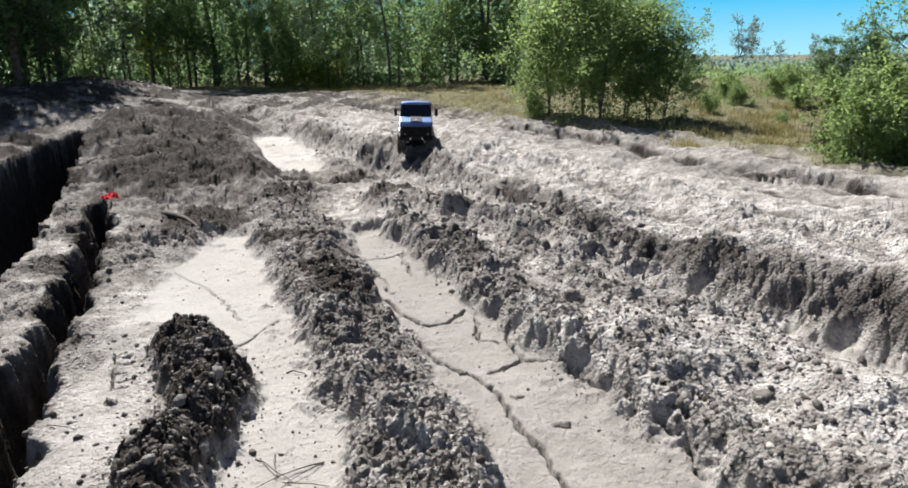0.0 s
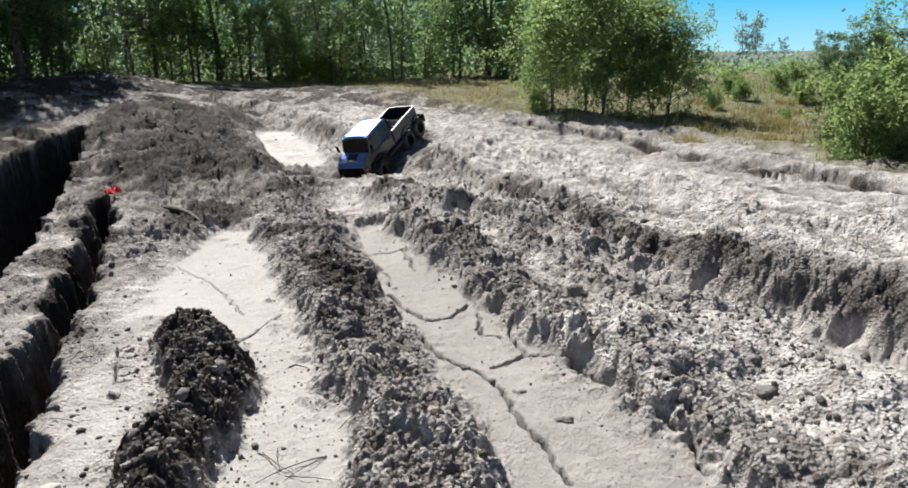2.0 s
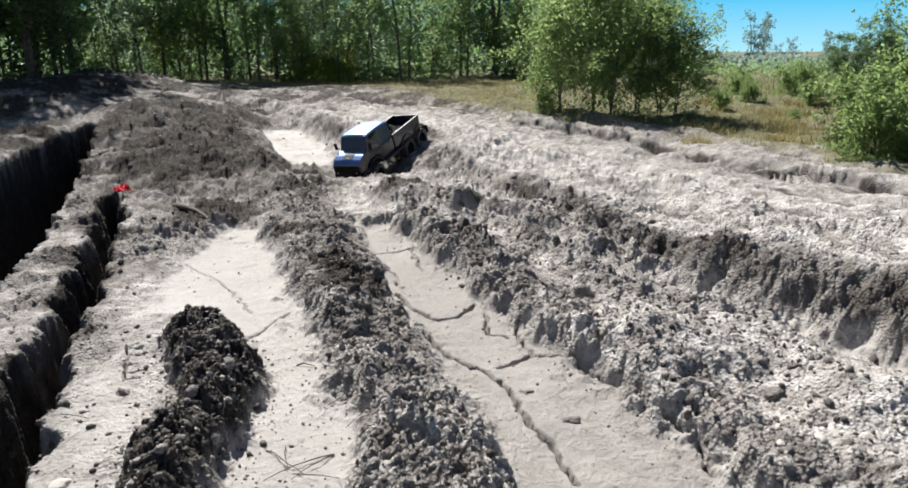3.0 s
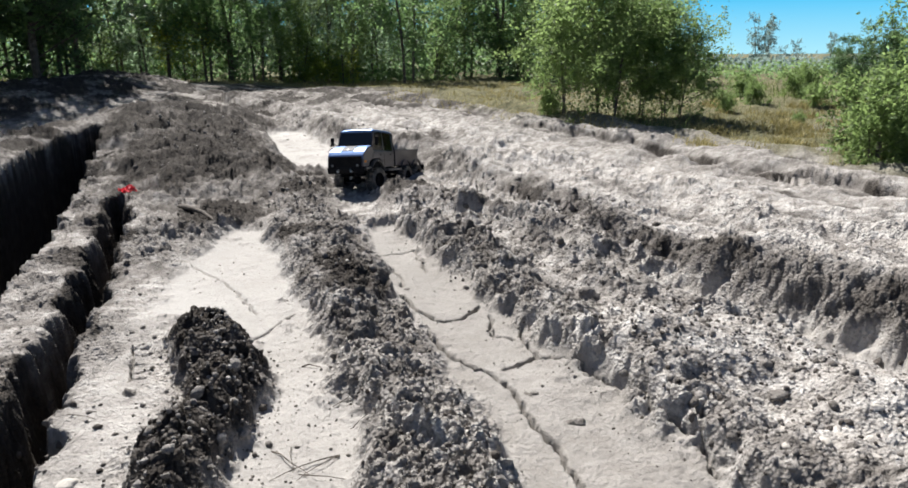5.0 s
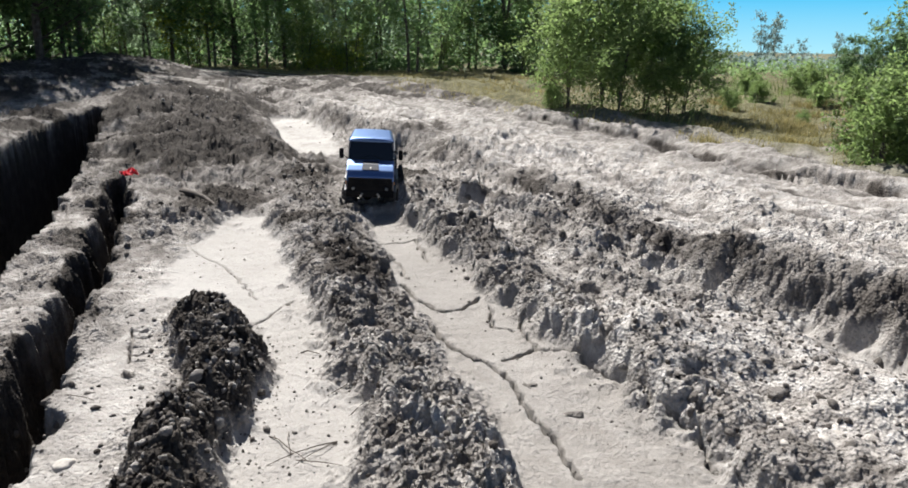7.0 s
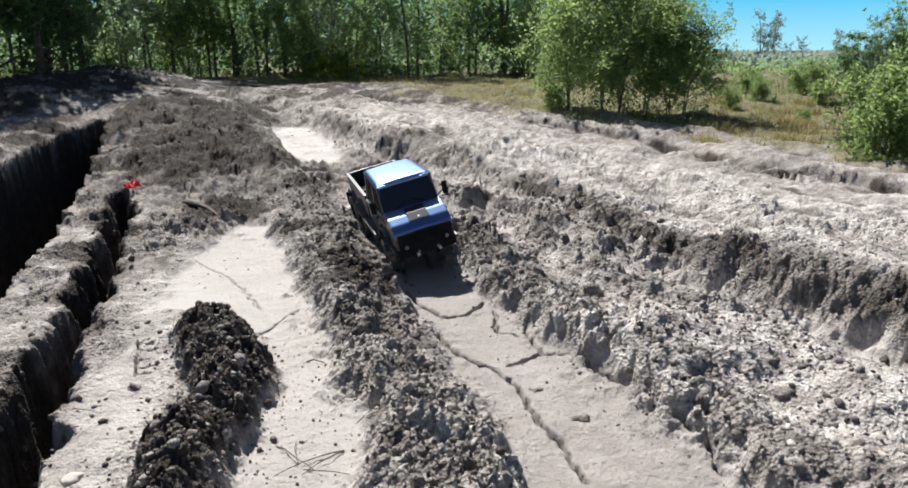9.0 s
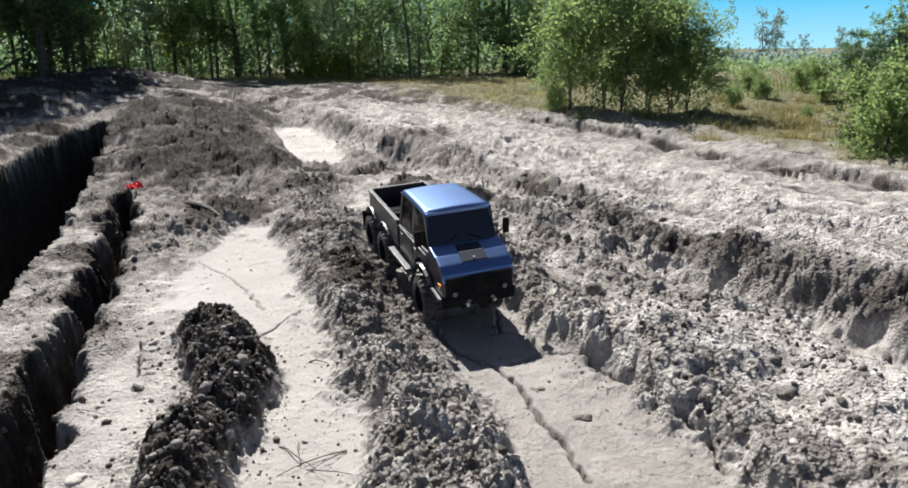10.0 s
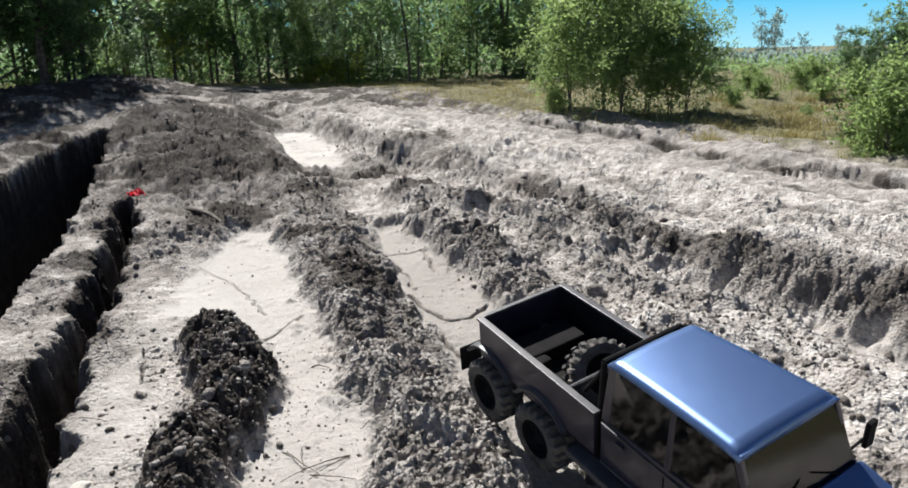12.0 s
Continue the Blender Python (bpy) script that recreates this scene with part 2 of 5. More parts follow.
TRENCH_RIM = ((-2.296, 5.103), (-2.246, 4.603), (-2.292, 4.275), (-2.183, 3.716), (-2.030, 3.174), (-1.798, 2.465), (-1.578, 1.796))
NARROW = ((-1.274, 2.662), (-1.061, 2.113), (-0.956, 1.777), (-0.854, 1.483), (-0.802, 1.307), (-0.732, 1.115), (-0.682, 0.984), (-0.645, 0.864))
WIDE_LEFT = ((-2.375, 5.053), (-2.255, 4.603), (-1.966, 3.950), (-1.596, 3.063), (-1.290, 2.215), (-1.104, 1.645), (-0.974, 1.219))
BERM_LEFT = ((-2.350, 5.053), (-2.430, 4.577), (-2.436, 4.099), (-2.324, 3.532), (-2.113, 2.695), (-1.911, 1.849), (-1.761, 1.107))
HILL_FOOT = ((-1.36, 3.30), (-1.08, 2.75), (-0.84, 2.42))
HILL = ((-1.897, 5.223), (-1.497, 4.059), (-1.135, 3.170))
BANK_LEFT = ((-4.935, 4.230), (-4.433, 5.366), (-3.954, 6.100), (-3.677, 6.705), (-3.550, 7.506))
BANK_RIGHT = ((-1.750, 6.100), (-1.539, 5.833), (-1.071, 5.029), (-0.733, 4.385), (-0.456, 3.875), (-0.243, 3.520), (-0.037, 3.169), (0.215, 2.711), (0.355, 2.282), (0.453, 2.017), (0.570, 1.833), (0.671, 1.679), (0.744, 1.548), (0.833, 1.436), (0.910, 1.320), (0.967, 1.185), (1.150, 0.800), (1.250, 0.400))
GRASS_EDGE = ((-9.000, 9.600), (-4.000, 9.200), (-1.600, 9.000), (-0.360, 7.050), (0.076, 6.057), (0.498, 5.377), (0.879, 5.074), (1.212, 4.766), (1.530, 4.244), (1.692, 3.678), (1.772, 3.257), (1.915, 2.979), (2.600, 2.000), (3.600, -2.000))
LEDGE = ((-1.358, 6.993), (-0.744, 6.471), (-0.307, 5.975), (0.026, 5.649), (0.283, 5.381), (0.616, 4.919), (0.842, 4.623), (1.038, 4.343), (1.183, 3.988), (1.281, 3.611), (1.340, 3.241), (1.391, 3.054), (1.573, 3.119), (1.659, 2.946), (1.742, 2.695), (1.851, 2.304))
SHOULDER = ((0.387, 1.284), (0.486, 1.247), (0.602, 1.211), (0.663, 1.123), (0.739, 1.055), (0.823, 0.939))
PIT = ((-0.66, 3.40), (-0.46, 3.42), (-0.36, 3.50), (-0.27, 3.62))
CRACKS = (
    ((-0.136, 1.690), (-0.088, 1.593), (-0.025, 1.523), (0.021, 1.541), (0.056, 1.594)),
    ((-0.056, 1.458), (-0.029, 1.370), (0.018, 1.304), (0.052, 1.280), (0.093, 1.222), (0.118, 1.138), (0.135, 1.063), (0.162, 1.013), (0.168, 0.959), (0.181, 0.906)),
    ((0.097, 1.280), (0.139, 1.306), (0.169, 1.318), (0.211, 1.289), (0.238, 1.245), (0.272, 1.197), (0.306, 1.159)),
    ((0.169, 1.318), (0.146, 1.385), (0.137, 1.491)),
    ((0.081, 1.541), (0.083, 1.444), (0.130, 1.414)),
    ((-0.222, 2.037), (-0.112, 2.069)),
    ((-0.200, 1.898), (-0.148, 1.848), (-0.134, 1.754)),
    ((-0.121, 2.069), (-0.078, 1.874)),
    ((-0.435, 1.409), (-0.405, 1.486), (-0.375, 1.554)),
    ((-0.747, 1.944), (-0.625, 1.817), (-0.546, 1.706), (-0.466, 1.570)),
    ((0.309, 1.149), (0.333, 1.065), (0.375, 1.014), (0.387, 0.983), (0.379, 0.908)),
    ((0.415, 1.065), (0.393, 1.014)),
    ((-0.659, 1.360), (-0.638, 1.302), (-0.610, 1.225)),
    ((-0.657, 1.354), (-0.629, 1.362)),
    ((-0.648, 1.323), (-0.618, 1.328)),
    ((-0.636, 1.292), (-0.606, 1.295)),
    ((-0.625, 1.261), (-0.593, 1.261)),
    ((-0.612, 1.228), (-0.580, 1.227)),
)


def fall(y):
    """The lie of the site: it dips to the camera, is level along the ruts and rises to the wood."""
    s = 0.05 * (y - 1.7)
    return -0.02 * np.log(np.exp(-np.clip(s, -0.5, 2) / 0.02) + 1) + 0.19 * ease(y, 3.6, 8.0)


def beside(x, y, line):
    """Distance outside a band whose half width changes along its line (negative inside), and the half width there."""
    px, py, pw = np.array(line).T
    m = pw.max() + 0.25
    near = (x > px.min() - m) & (x < px.max() + m) & (y > py.min() - m) & (y < py.max() + m)
    out, wide = np.full(x.shape, 1e3), np.full(x.shape, pw.mean())
    u, v = x[near], y[near]
    best, half = np.full(u.shape, 1e3), np.zeros(u.shape)
    for (ax, ay, aw), (bx, by, bw) in zip(line, line[1:]):
        dx, dy = bx - ax, by - ay
        t = np.clip(((u - ax) * dx + (v - ay) * dy) / (dx * dx + dy * dy), 0, 1)
        w = aw + (bw - aw) * t
        d = np.hypot(u - ax - t * dx, v - ay - t * dy) - w
        half = np.where(d < best, w, half)
        best = np.minimum(best, d)
    out[near], wide[near] = best, half
    return out, wide


def ground_at(x, y, fine=True):
    """Height and the masks of silt, clods (with painted shade) and grass at places of the plan."""
    wx = x + 0.03 * fractal(x, y, 6, 11, 3) + 0.010 * fractal(x, y, 26, 15, 3, 0.6)
    wy = y + 0.03 * fractal(x, y, 6, 21, 3) + 0.014 * fractal(x, y, 26, 25, 3, 0.6)

    def strip(line, half, soft):
        d, _ = along(wx, wy, line, half + soft)
        return 1 - ease(d, half - soft, half + soft)

    def band(line, soft):
        d, _ = beside(wx, wy, line)
        return 1 - ease(d, -soft, soft)

    def hump(line, width, power=2.0):
        d, _ = along(wx, wy, line, 2.6 * width)
        return np.exp(-np.minimum(d / width, 9) ** power)

    def step(line, a, b):
        d, s = along(wx, wy, line)
        return ease(d * s, a, b)

    rut, pool, pan, apron = band(RUT, 0.022), band(POOL, 0.04), band(PAN, 0.035), band(APRON, 0.05)
    groove, right_rut = strip(GROOVE, 0.045, 0.035), strip(RIGHT_RUT, 0.075, 0.05)
    off, wide = beside(wx, wy, MOUND)
    mound = 1 - ease(off, -0.025, 0.025)
    dome = np.clip(-off / wide, 0, 1)
    pan, apron = pan * (1 - mound), apron * (1 - mound)
    silt = np.maximum.reduce([rut * (0.70 + 0.2 * ease(y, 0.9, 2.0)), pool * 0.85, pan * 0.94, 0.48 * apron, groove * 0.9, right_rut * 0.8])
    plain = 1 - silt
    bank = step(BANK_RIGHT, -0.03, 0.14)
    from_bank, side_bank = along(wx, wy, BANK_RIGHT)
    over = np.where(side_bank > 0, from_bank, 0)
    edge_d, edge_s = along(wx, wy, WIDE_LEFT)
    inside = -edge_d * edge_s
    rim_d, rim_s = along(x, y, TRENCH_RIM)
    trench = ease(inside, -0.004, 0.016) * ease(rim_d * rim_s, -0.004, 0.02) * (1 - ease(y, 4.2, 4.7))
    z = fall(y) + 0.02 * plain
    ridges = (0.030 * hump(RIDGE_MID, 0.10, 2.5) + 0.046 * hump(RIDGE_RIGHT, 0.085) + 0.062 * hump(RIDGE_FAR, 0.085) * (1 - ease(y, 2.9, 3.3))) * (1 - 0.75 * silt)
    z = z + ridges + 0.080 * dome ** 0.7 * (0.80 + 0.22 * fractal(x, y, 9, 301, 3)) * (1 - silt) + 0.055 * hump(SHOULDER, 0.12)
    z = z + (0.115 + 0.06 * fractal(x, y, 3.3, 311, 3)) * hump(HILL, 0.46, 3) * (1 - pool) + 0.11 * hump(BERM_LEFT, 0.31) + 0.22 * hump(BANK_LEFT, 0.8, 2.5)
    z = z - 0.60 * trench - 0.19 * hump(NARROW, 0.036, 4) - 0.075 * hump(PIT, 0.20, 2.5)
    high = 0.075 + 0.035 * (1 - ease(y, 1.5, 2.0)) + 0.035 * ease(y, 2.9, 3.5)
    z = z + high * bank * (1 - 0.85 * ease(over, 0.35, 1.3)) * (1 - 0.5 * ease(y, 4.6, 6.5)) - 0.03 * right_rut
    z = z + (0.020 + 0.016 * ease(x, 0.7, 1.7)) * step(LEDGE, -0.012, 0.014) * (1 - step(LEDGE, 0.15, 0.9)) - 0.016 * hump(LEDGE, 0.024)
    z = z + 0.022 * fractal(x, y, 4.2, 221, 3) * plain * ease(x, 0.0, 0.3)
    tracks = np.sin(over * 17 + 2.2 * fractal(x, y, 1.1, 171, 3)) * ease(over, 0.12, 0.4) * (1 - ease(over, 1.8, 2.9))
    lugs = np.sin((x + 0.45 * y) * 95 + 3 * fractal(x, y, 3, 177, 2)) * ease(tracks, 0.25, 0.8) * ease(fractal(x, y, 1.3, 179, 2), -0.2, 0.3)
    z = z + 0.021 * tracks + 0.0065 * lugs
    outside = step(GRASS_EDGE, -0.2, 0.35)
    z = z + 0.02 * fractal(x, y, 1.7, 31, 3) * (1 - 0.8 * silt) + 0.06 * fractal(x, y, 0.35, 41, 2) * ease(y, 3.6, 8)
    near_clod = np.maximum.reduce([hump(RIDGE_MID, 0.13, 3), (0.5 + 0.5 * ease(y, 1.15, 1.5)) * hump(RIDGE_RIGHT, 0.095, 3), hump(RIDGE_FAR, 0.11, 3), mound,
                                   0.9 * hump(HILL, 0.72, 3), 0.7 * hump(HILL_FOOT, 0.30, 3), 0.8 * strip(BANK_RIGHT, 0.12, 0.06), 0.6 * hump(BERM_LEFT, 0.38), 0.6 * hump(PIT, 0.35),
                                   0.55 * ease(trench, 0.0, 0.2), 0.6 * hump(BANK_LEFT, 1.0, 3), 0.5 * ease(tracks, 0.1, 0.9), 0.35 * ease(over, 0.05, 0.2) * (1 - ease(over, 0.35, 0.7))])
    patch = ease(fractal(x, y, 3.1, 51, 4), -0.25, 0.35)
    fringe = ease(fractal(x, y, 9, 161, 4, 0.6), 0.0, 0.55)
    rough = np.clip(near_clod + (0.5 - 0.32 * ease(over, 0.2, 0.6)) * (1 - 0.35 * ease(x, 0.1, 0.35)) * patch * plain, 0, 1) * np.clip(1 - silt * (1.15 - 0.75 * fringe * (silt < 0.97)), 0, 1)
    # damp soil, with shade painted along groove, trench, banks and ledge
    damp_shade = np.maximum.reduce([(0.32 + 0.5 * ease(y, 1.2, 1.7)) * hump(RIDGE_MID, 0.14, 3), (0.2 + 0.45 * ease(y, 1.15, 1.6)) * hump(RIDGE_RIGHT, 0.085, 3), 0.72 * hump(RIDGE_FAR, 0.09, 3), 1.4 * mound, 1.3 * hump(NARROW, 0.070, 4), 0.5 * hump(NARROW, 0.22, 3), 0.8 * hump(PIT, 0.35, 3),
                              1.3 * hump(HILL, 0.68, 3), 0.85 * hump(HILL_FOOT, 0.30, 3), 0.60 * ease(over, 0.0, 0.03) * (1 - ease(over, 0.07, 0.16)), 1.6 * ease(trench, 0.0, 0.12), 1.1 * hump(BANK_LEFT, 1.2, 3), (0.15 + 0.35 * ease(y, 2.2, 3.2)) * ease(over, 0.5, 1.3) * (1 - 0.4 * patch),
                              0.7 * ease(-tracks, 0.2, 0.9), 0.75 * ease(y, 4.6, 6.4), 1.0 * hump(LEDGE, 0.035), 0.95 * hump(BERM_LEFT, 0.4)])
    damp_shade = np.clip(damp_shade * (0.65 + 0.6 * patch) + 0.3 * ease(fractal(x, y, 5, 181, 4, 0.6), 0.0, 0.6) * (1 - 0.6 * ease(x, 0.3, 0.8)), 0, 1) * np.clip(1 - silt * 1.1 + 0.5 * fringe, 0, 1) * (1 - 0.85 * hump(SHOULDER, 0.19, 3))
    grass = outside * ease(fractal(x, y, 1.3, 61, 4) + 1.25 * outside, 0.1, 0.7)
    tone = np.full_like(x, 0.5)
    packed = ease(over, 0.45, 0.9)
    rough = rough * (1 - 0.5 * packed) * (1 - 0.5 * ease(x, 0.25, 0.5) * (1 - ease(y, 1.5, 1.9)))
    shown = (1 - ease(np.abs(x) / (0.33 + np.abs(y)), 0.66, 0.8)) * ease(y, 0.4, 0.62)
    if fine:
        jx, jy = wx + 0.011 * fractal(x, y, 38, 141, 3, 0.6), wy + 0.011 * fractal(x, y, 38, 151, 3, 0.6)
        (c1, t1), (c2, t2), (c3, t3) = crumbs(jx, jy, 0.075, 71), crumbs(jx + 0.3, jy, 0.034, 81), crumbs(jx, jy + 0.7, 0.015, 91)
        c4, t4 = crumbs(jx + 0.1, jy, 0.008, 97)
        big = ease(fractal(x, y, 7, 191, 3), -0.2, 0.4)
        clumps = 0.40 * big * c1 + (0.24 + 0.36 * big) * c2 + 0.50 * c3 + 0.42 * c4
        z = z + clumps * rough * shown * (1 - 0.7 * outside) + shown * (0.22 * c3 + 0.25 * c4) * plain * (1 - rough) * (1 - 0.6 * packed)
        z = z + shown * (0.003 + 0.009 * rough) * (1 - 0.5 * packed) * fractal(x, y, 30, 101, 5, 0.62) * plain + 0.0018 * fractal(x, y, 30, 111, 4, 0.6) * silt
        tone = np.clip(0.20 * t1 + 0.35 * t2 + 0.35 * t3 + 0.25 * t4 - 0.08, 0, 1)
        tone = tone * (1 - silt) + (0.46 - 0.38 * rut) * silt
        cx, cy = x + 0.006 * fractal(x, y, 30, 121, 3), y + 0.006 * fractal(x, y, 30, 131, 3)
        for k, line in enumerate(CRACKS):
            d, _ = along(cx, cy, line, 0.03)
            d = np.minimum(d, 0.04)
            deep, thin = ((0.035, 0.0034) if k in (0, 1, 2, 10) else (0.022, 0.0024)) if k not in (8, 9) else (0.014, 0.0022)
            z = z - deep * np.exp(-(d / thin) ** 2)
    sway = rough * shown * (1 - 0.6 * silt)
    return z, silt * (1 - 0.8 * np.clip(rough, 0, 1)), damp_shade, grass, tone, sway


def sheet_mesh(name, x, y, z, masks):
    rows, cols = x.shape
    mesh = bpy.data.meshes.new(name)
    mesh.vertices.add(rows * cols)
    mesh.vertices.foreach_set("co", np.stack([x, y, z], -1).astype(np.float32).ravel())
    i = (np.arange(rows - 1)[:, None] * cols + np.arange(cols - 1)[None, :]).ravel()
    quads = np.stack([i, i + 1, i + cols + 1, i + cols], -1).astype(np.int32)
    mesh.loops.add(quads.size)
    mesh.loops.foreach_set("vertex_index", quads.ravel())
    mesh.polygons.add(len(quads))
    mesh.polygons.foreach_set("loop_start", np.arange(0, quads.size, 4, dtype=np.int32))
    mesh.polygons.foreach_set("use_smooth", np.ones(len(quads), dtype=bool))
    for key, values in masks.items():
        mesh.attributes.new(key, "FLOAT", "POINT").data.foreach_set("value", values.astype(np.float32).ravel())
    mesh.update()
    mesh.validate()
    return mesh


def build_ground():
    u = np.linspace(-0.66, 0.66, 861)
    wider = 0.66 * np.exp(np.linspace(0, 6.2, 110)[1:])
    u = np.concatenate([-wider[::-1], u, wider])
    v = np.concatenate([-np.exp(np.linspace(6, -0.5, 50)), np.linspace(-0.58, 0.58, 34), 0.62 * np.exp(np.linspace(0, math.log(2.4 / 0.62), 500)), 2.4 * np.exp(np.linspace(0, math.log(5), 330)[1:]),
                        12 * np.exp(np.linspace(0, 3.6, 50)[1:])])
    y, s = np.meshgrid(v, u, indexing="ij")
    x = s * (0.33 + np.abs(y))
    x, y = x.astype(np.float32), y.astype(np.float32)
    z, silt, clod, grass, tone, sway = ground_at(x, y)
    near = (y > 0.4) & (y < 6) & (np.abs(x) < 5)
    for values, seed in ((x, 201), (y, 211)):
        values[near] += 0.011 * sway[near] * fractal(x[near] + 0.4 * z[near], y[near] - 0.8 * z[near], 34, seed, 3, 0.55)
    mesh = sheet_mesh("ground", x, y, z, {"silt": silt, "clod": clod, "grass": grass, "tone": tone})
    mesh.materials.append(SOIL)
    return tagged(new("ground", mesh), "pale dried cracked mud with deep wheel ruts and dark clods", "ground", kind="structure")


ground = build_ground()


def height(x, y):
    z, *_ = ground_at(np.array([float(x)]), np.array([float(y)]), False)
    return float(z[0])


# ---- helpers for things ----
def part(name, bm, material, parent=None, label="", smooth=False):
    mesh = bpy.data.meshes.new(name)
    bm.to_mesh(mesh)
    bm.free()
    mesh.materials.append(material)
    if smooth:
        mesh.polygons.foreach_set("use_smooth", [True] * len(mesh.polygons))
    ob = new(name, mesh)
    ob.parent = parent
    return tagged(ob, label)


def quick_mesh(name, verts, faces, material, smooth=False):
    mesh = bpy.data.meshes.new(name)
    verts, faces = np.asarray(verts, np.float32), np.asarray(faces, np.int32)
    k = faces.shape[1]
    mesh.vertices.add(len(verts))
    mesh.vertices.foreach_set("co", verts.ravel())
    mesh.loops.add(faces.size)
    mesh.loops.foreach_set("vertex_index", faces.ravel())
    mesh.polygons.add(len(faces))
    mesh.polygons.foreach_set("loop_start", np.arange(0, faces.size, k, dtype=np.int32))
    if smooth:
        mesh.polygons.foreach_set("use_smooth", np.ones(len(faces), dtype=bool))
    mesh.update()
    mesh.validate()
    mesh.materials.append(material)
    return mesh


def clod_stuff(count, seed):
    """Loose clods lying on the ridges, all in one mesh."""
    rng = np.random.default_rng(seed)
    bm = bmesh.new()
    bmesh.ops.create_icosphere(bm, subdivisions=1, radius=1.0)
    ball = np.array([v.co for v in bm.verts])
    tri = np.array([[v.index for v in f.verts] for f in bm.faces])
    bm.free()
    lines = ((RIDGE_MID, 0.10, 5), (RIDGE_RIGHT, 0.11, 6), (RIDGE_FAR, 0.16, 6), (MOUND, 0.10, 7), (HILL, 0.4, 3), (BANK_RIGHT, 0.14, 4),
             (SHOULDER, 0.15, 3), (NARROW, 0.14, 2), (PAN, 0.16, 1), (RUT, 0.12, 0.3))
    share = np.array([c for *_, c in lines], float)
    which = rng.choice(len(lines), count, p=share / share.sum())
    px, py = np.zeros(count), np.zeros(count)
    for k in range(count):
        line, spread, _ = lines[which[k]]
        line = [p[:2] for p in line]
        t = rng.random() * (len(line) - 1)
        i, fr = int(t), t % 1
        px[k] = line[i][0] * (1 - fr) + line[i + 1][0] * fr + rng.normal() * spread * 0.6
        py[k] = line[i][1] * (1 - fr) + line[i + 1][1] * fr + rng.normal() * spread * 0.6
    keep = py > 0.6
    px, py = px[keep], py[keep]
    pz, silt, damp_shade, *_ = ground_at(px, py)
    n = len(px)
    size = 0.0030 * np.exp(rng.normal(0, 0.5, n)) * np.where(silt > 0.5, 0.55, 1.0) * (1 + 0.25 * np.clip(py - 1.5, 0, 2))
    size = np.clip(size, 0.0015, 0.013)
    p = ball[None] * rng.uniform(0.75, 1.2, (n, 1, 3))
    shift = rng.random((n, 1, 3)) * 100
    q = p * 1.6 + shift
    bumpy = np.sin(q[..., 0] * 2.1 + 1.7 * np.sin(q[..., 1] * 1.9)) * np.sin(q[..., 1] * 2.3 + q[..., 2] * 1.3) * np.sin(q[..., 2] * 1.7 + 0.5)
    p = p * (1 + 0.45 * bumpy[..., None] + rng.normal(0, 0.14, (n, len(ball), 1)))
    a = rng.random(n) * 2 * math.pi
    c, s = np.cos(a)[:, None], np.sin(a)[:, None]
    p = np.stack([p[..., 0] * c - p[..., 1] * s, p[..., 0] * s + p[..., 1] * c, p[..., 2]], -1)
    p = p * size[:, None, None] + np.stack([px, py, pz + 0.1 * size], -1)[:, None]
    faces = tri[None] + (np.arange(n) * len(ball))[:, None, None]
    mesh = quick_mesh("clods", p.reshape(-1, 3), faces.reshape(-1, 3), CLOD)
    return tagged(new("clods", mesh), "loose dark brown mud clods along the ridges", "mud clods", kind="stuff")


clod_stuff(6500, 5)


# ---- trees and grass ----
def tube(points, radii, sides=6):
    """Vertices and faces of a tapering tube through the points."""
    verts, faces = [], []
    for k, (p, r) in enumerate(zip(points, radii)):
        ahead = Vector(points[min(k + 1, len(points) - 1)]) - Vector(points[max(k - 1, 0)])
        q = ahead.to_track_quat("Z", "Y")
        for j in range(sides):
            a = 2 * math.pi * j / sides
            verts.append(Vector(p) + q @ Vector((r * math.cos(a), r * math.sin(a), 0)))
    for k in range(len(points) - 1):
        for j in range(sides):
            a, b = k * sides + j, k * sides + (j + 1) % sides
            faces.append((a, b, b + sides, a + sides))
    return verts, faces


def leaf_blades(centres, length, width, rng, droop=0.3):
    """Small pointed leaves, folded along the middle, at the centres."""
    n = len(centres)
    d = rng.normal(size=(n, 3))
    d[:, 2] = d[:, 2] * 0.6 - droop
    d /= np.linalg.norm(d, axis=1)[:, None]
    side = np.cross(d, rng.normal(size=(n, 3)))
    side /= np.linalg.norm(side, axis=1)[:, None]
    s = rng.uniform(0.65, 1.3, (n, 1))
    up = np.cross(side, d) * width * 0.25
    a, b = centres - d * length * 0.5 * s, centres + d * length * 0.5 * s
    l, r = centres + side * width * 0.5 * s + up, centres - side * width * 0.5 * s + up
    verts = np.stack([a, l, b, r], 1).reshape(-1, 3)
    return verts, np.arange(4 * n).reshape(-1, 4)


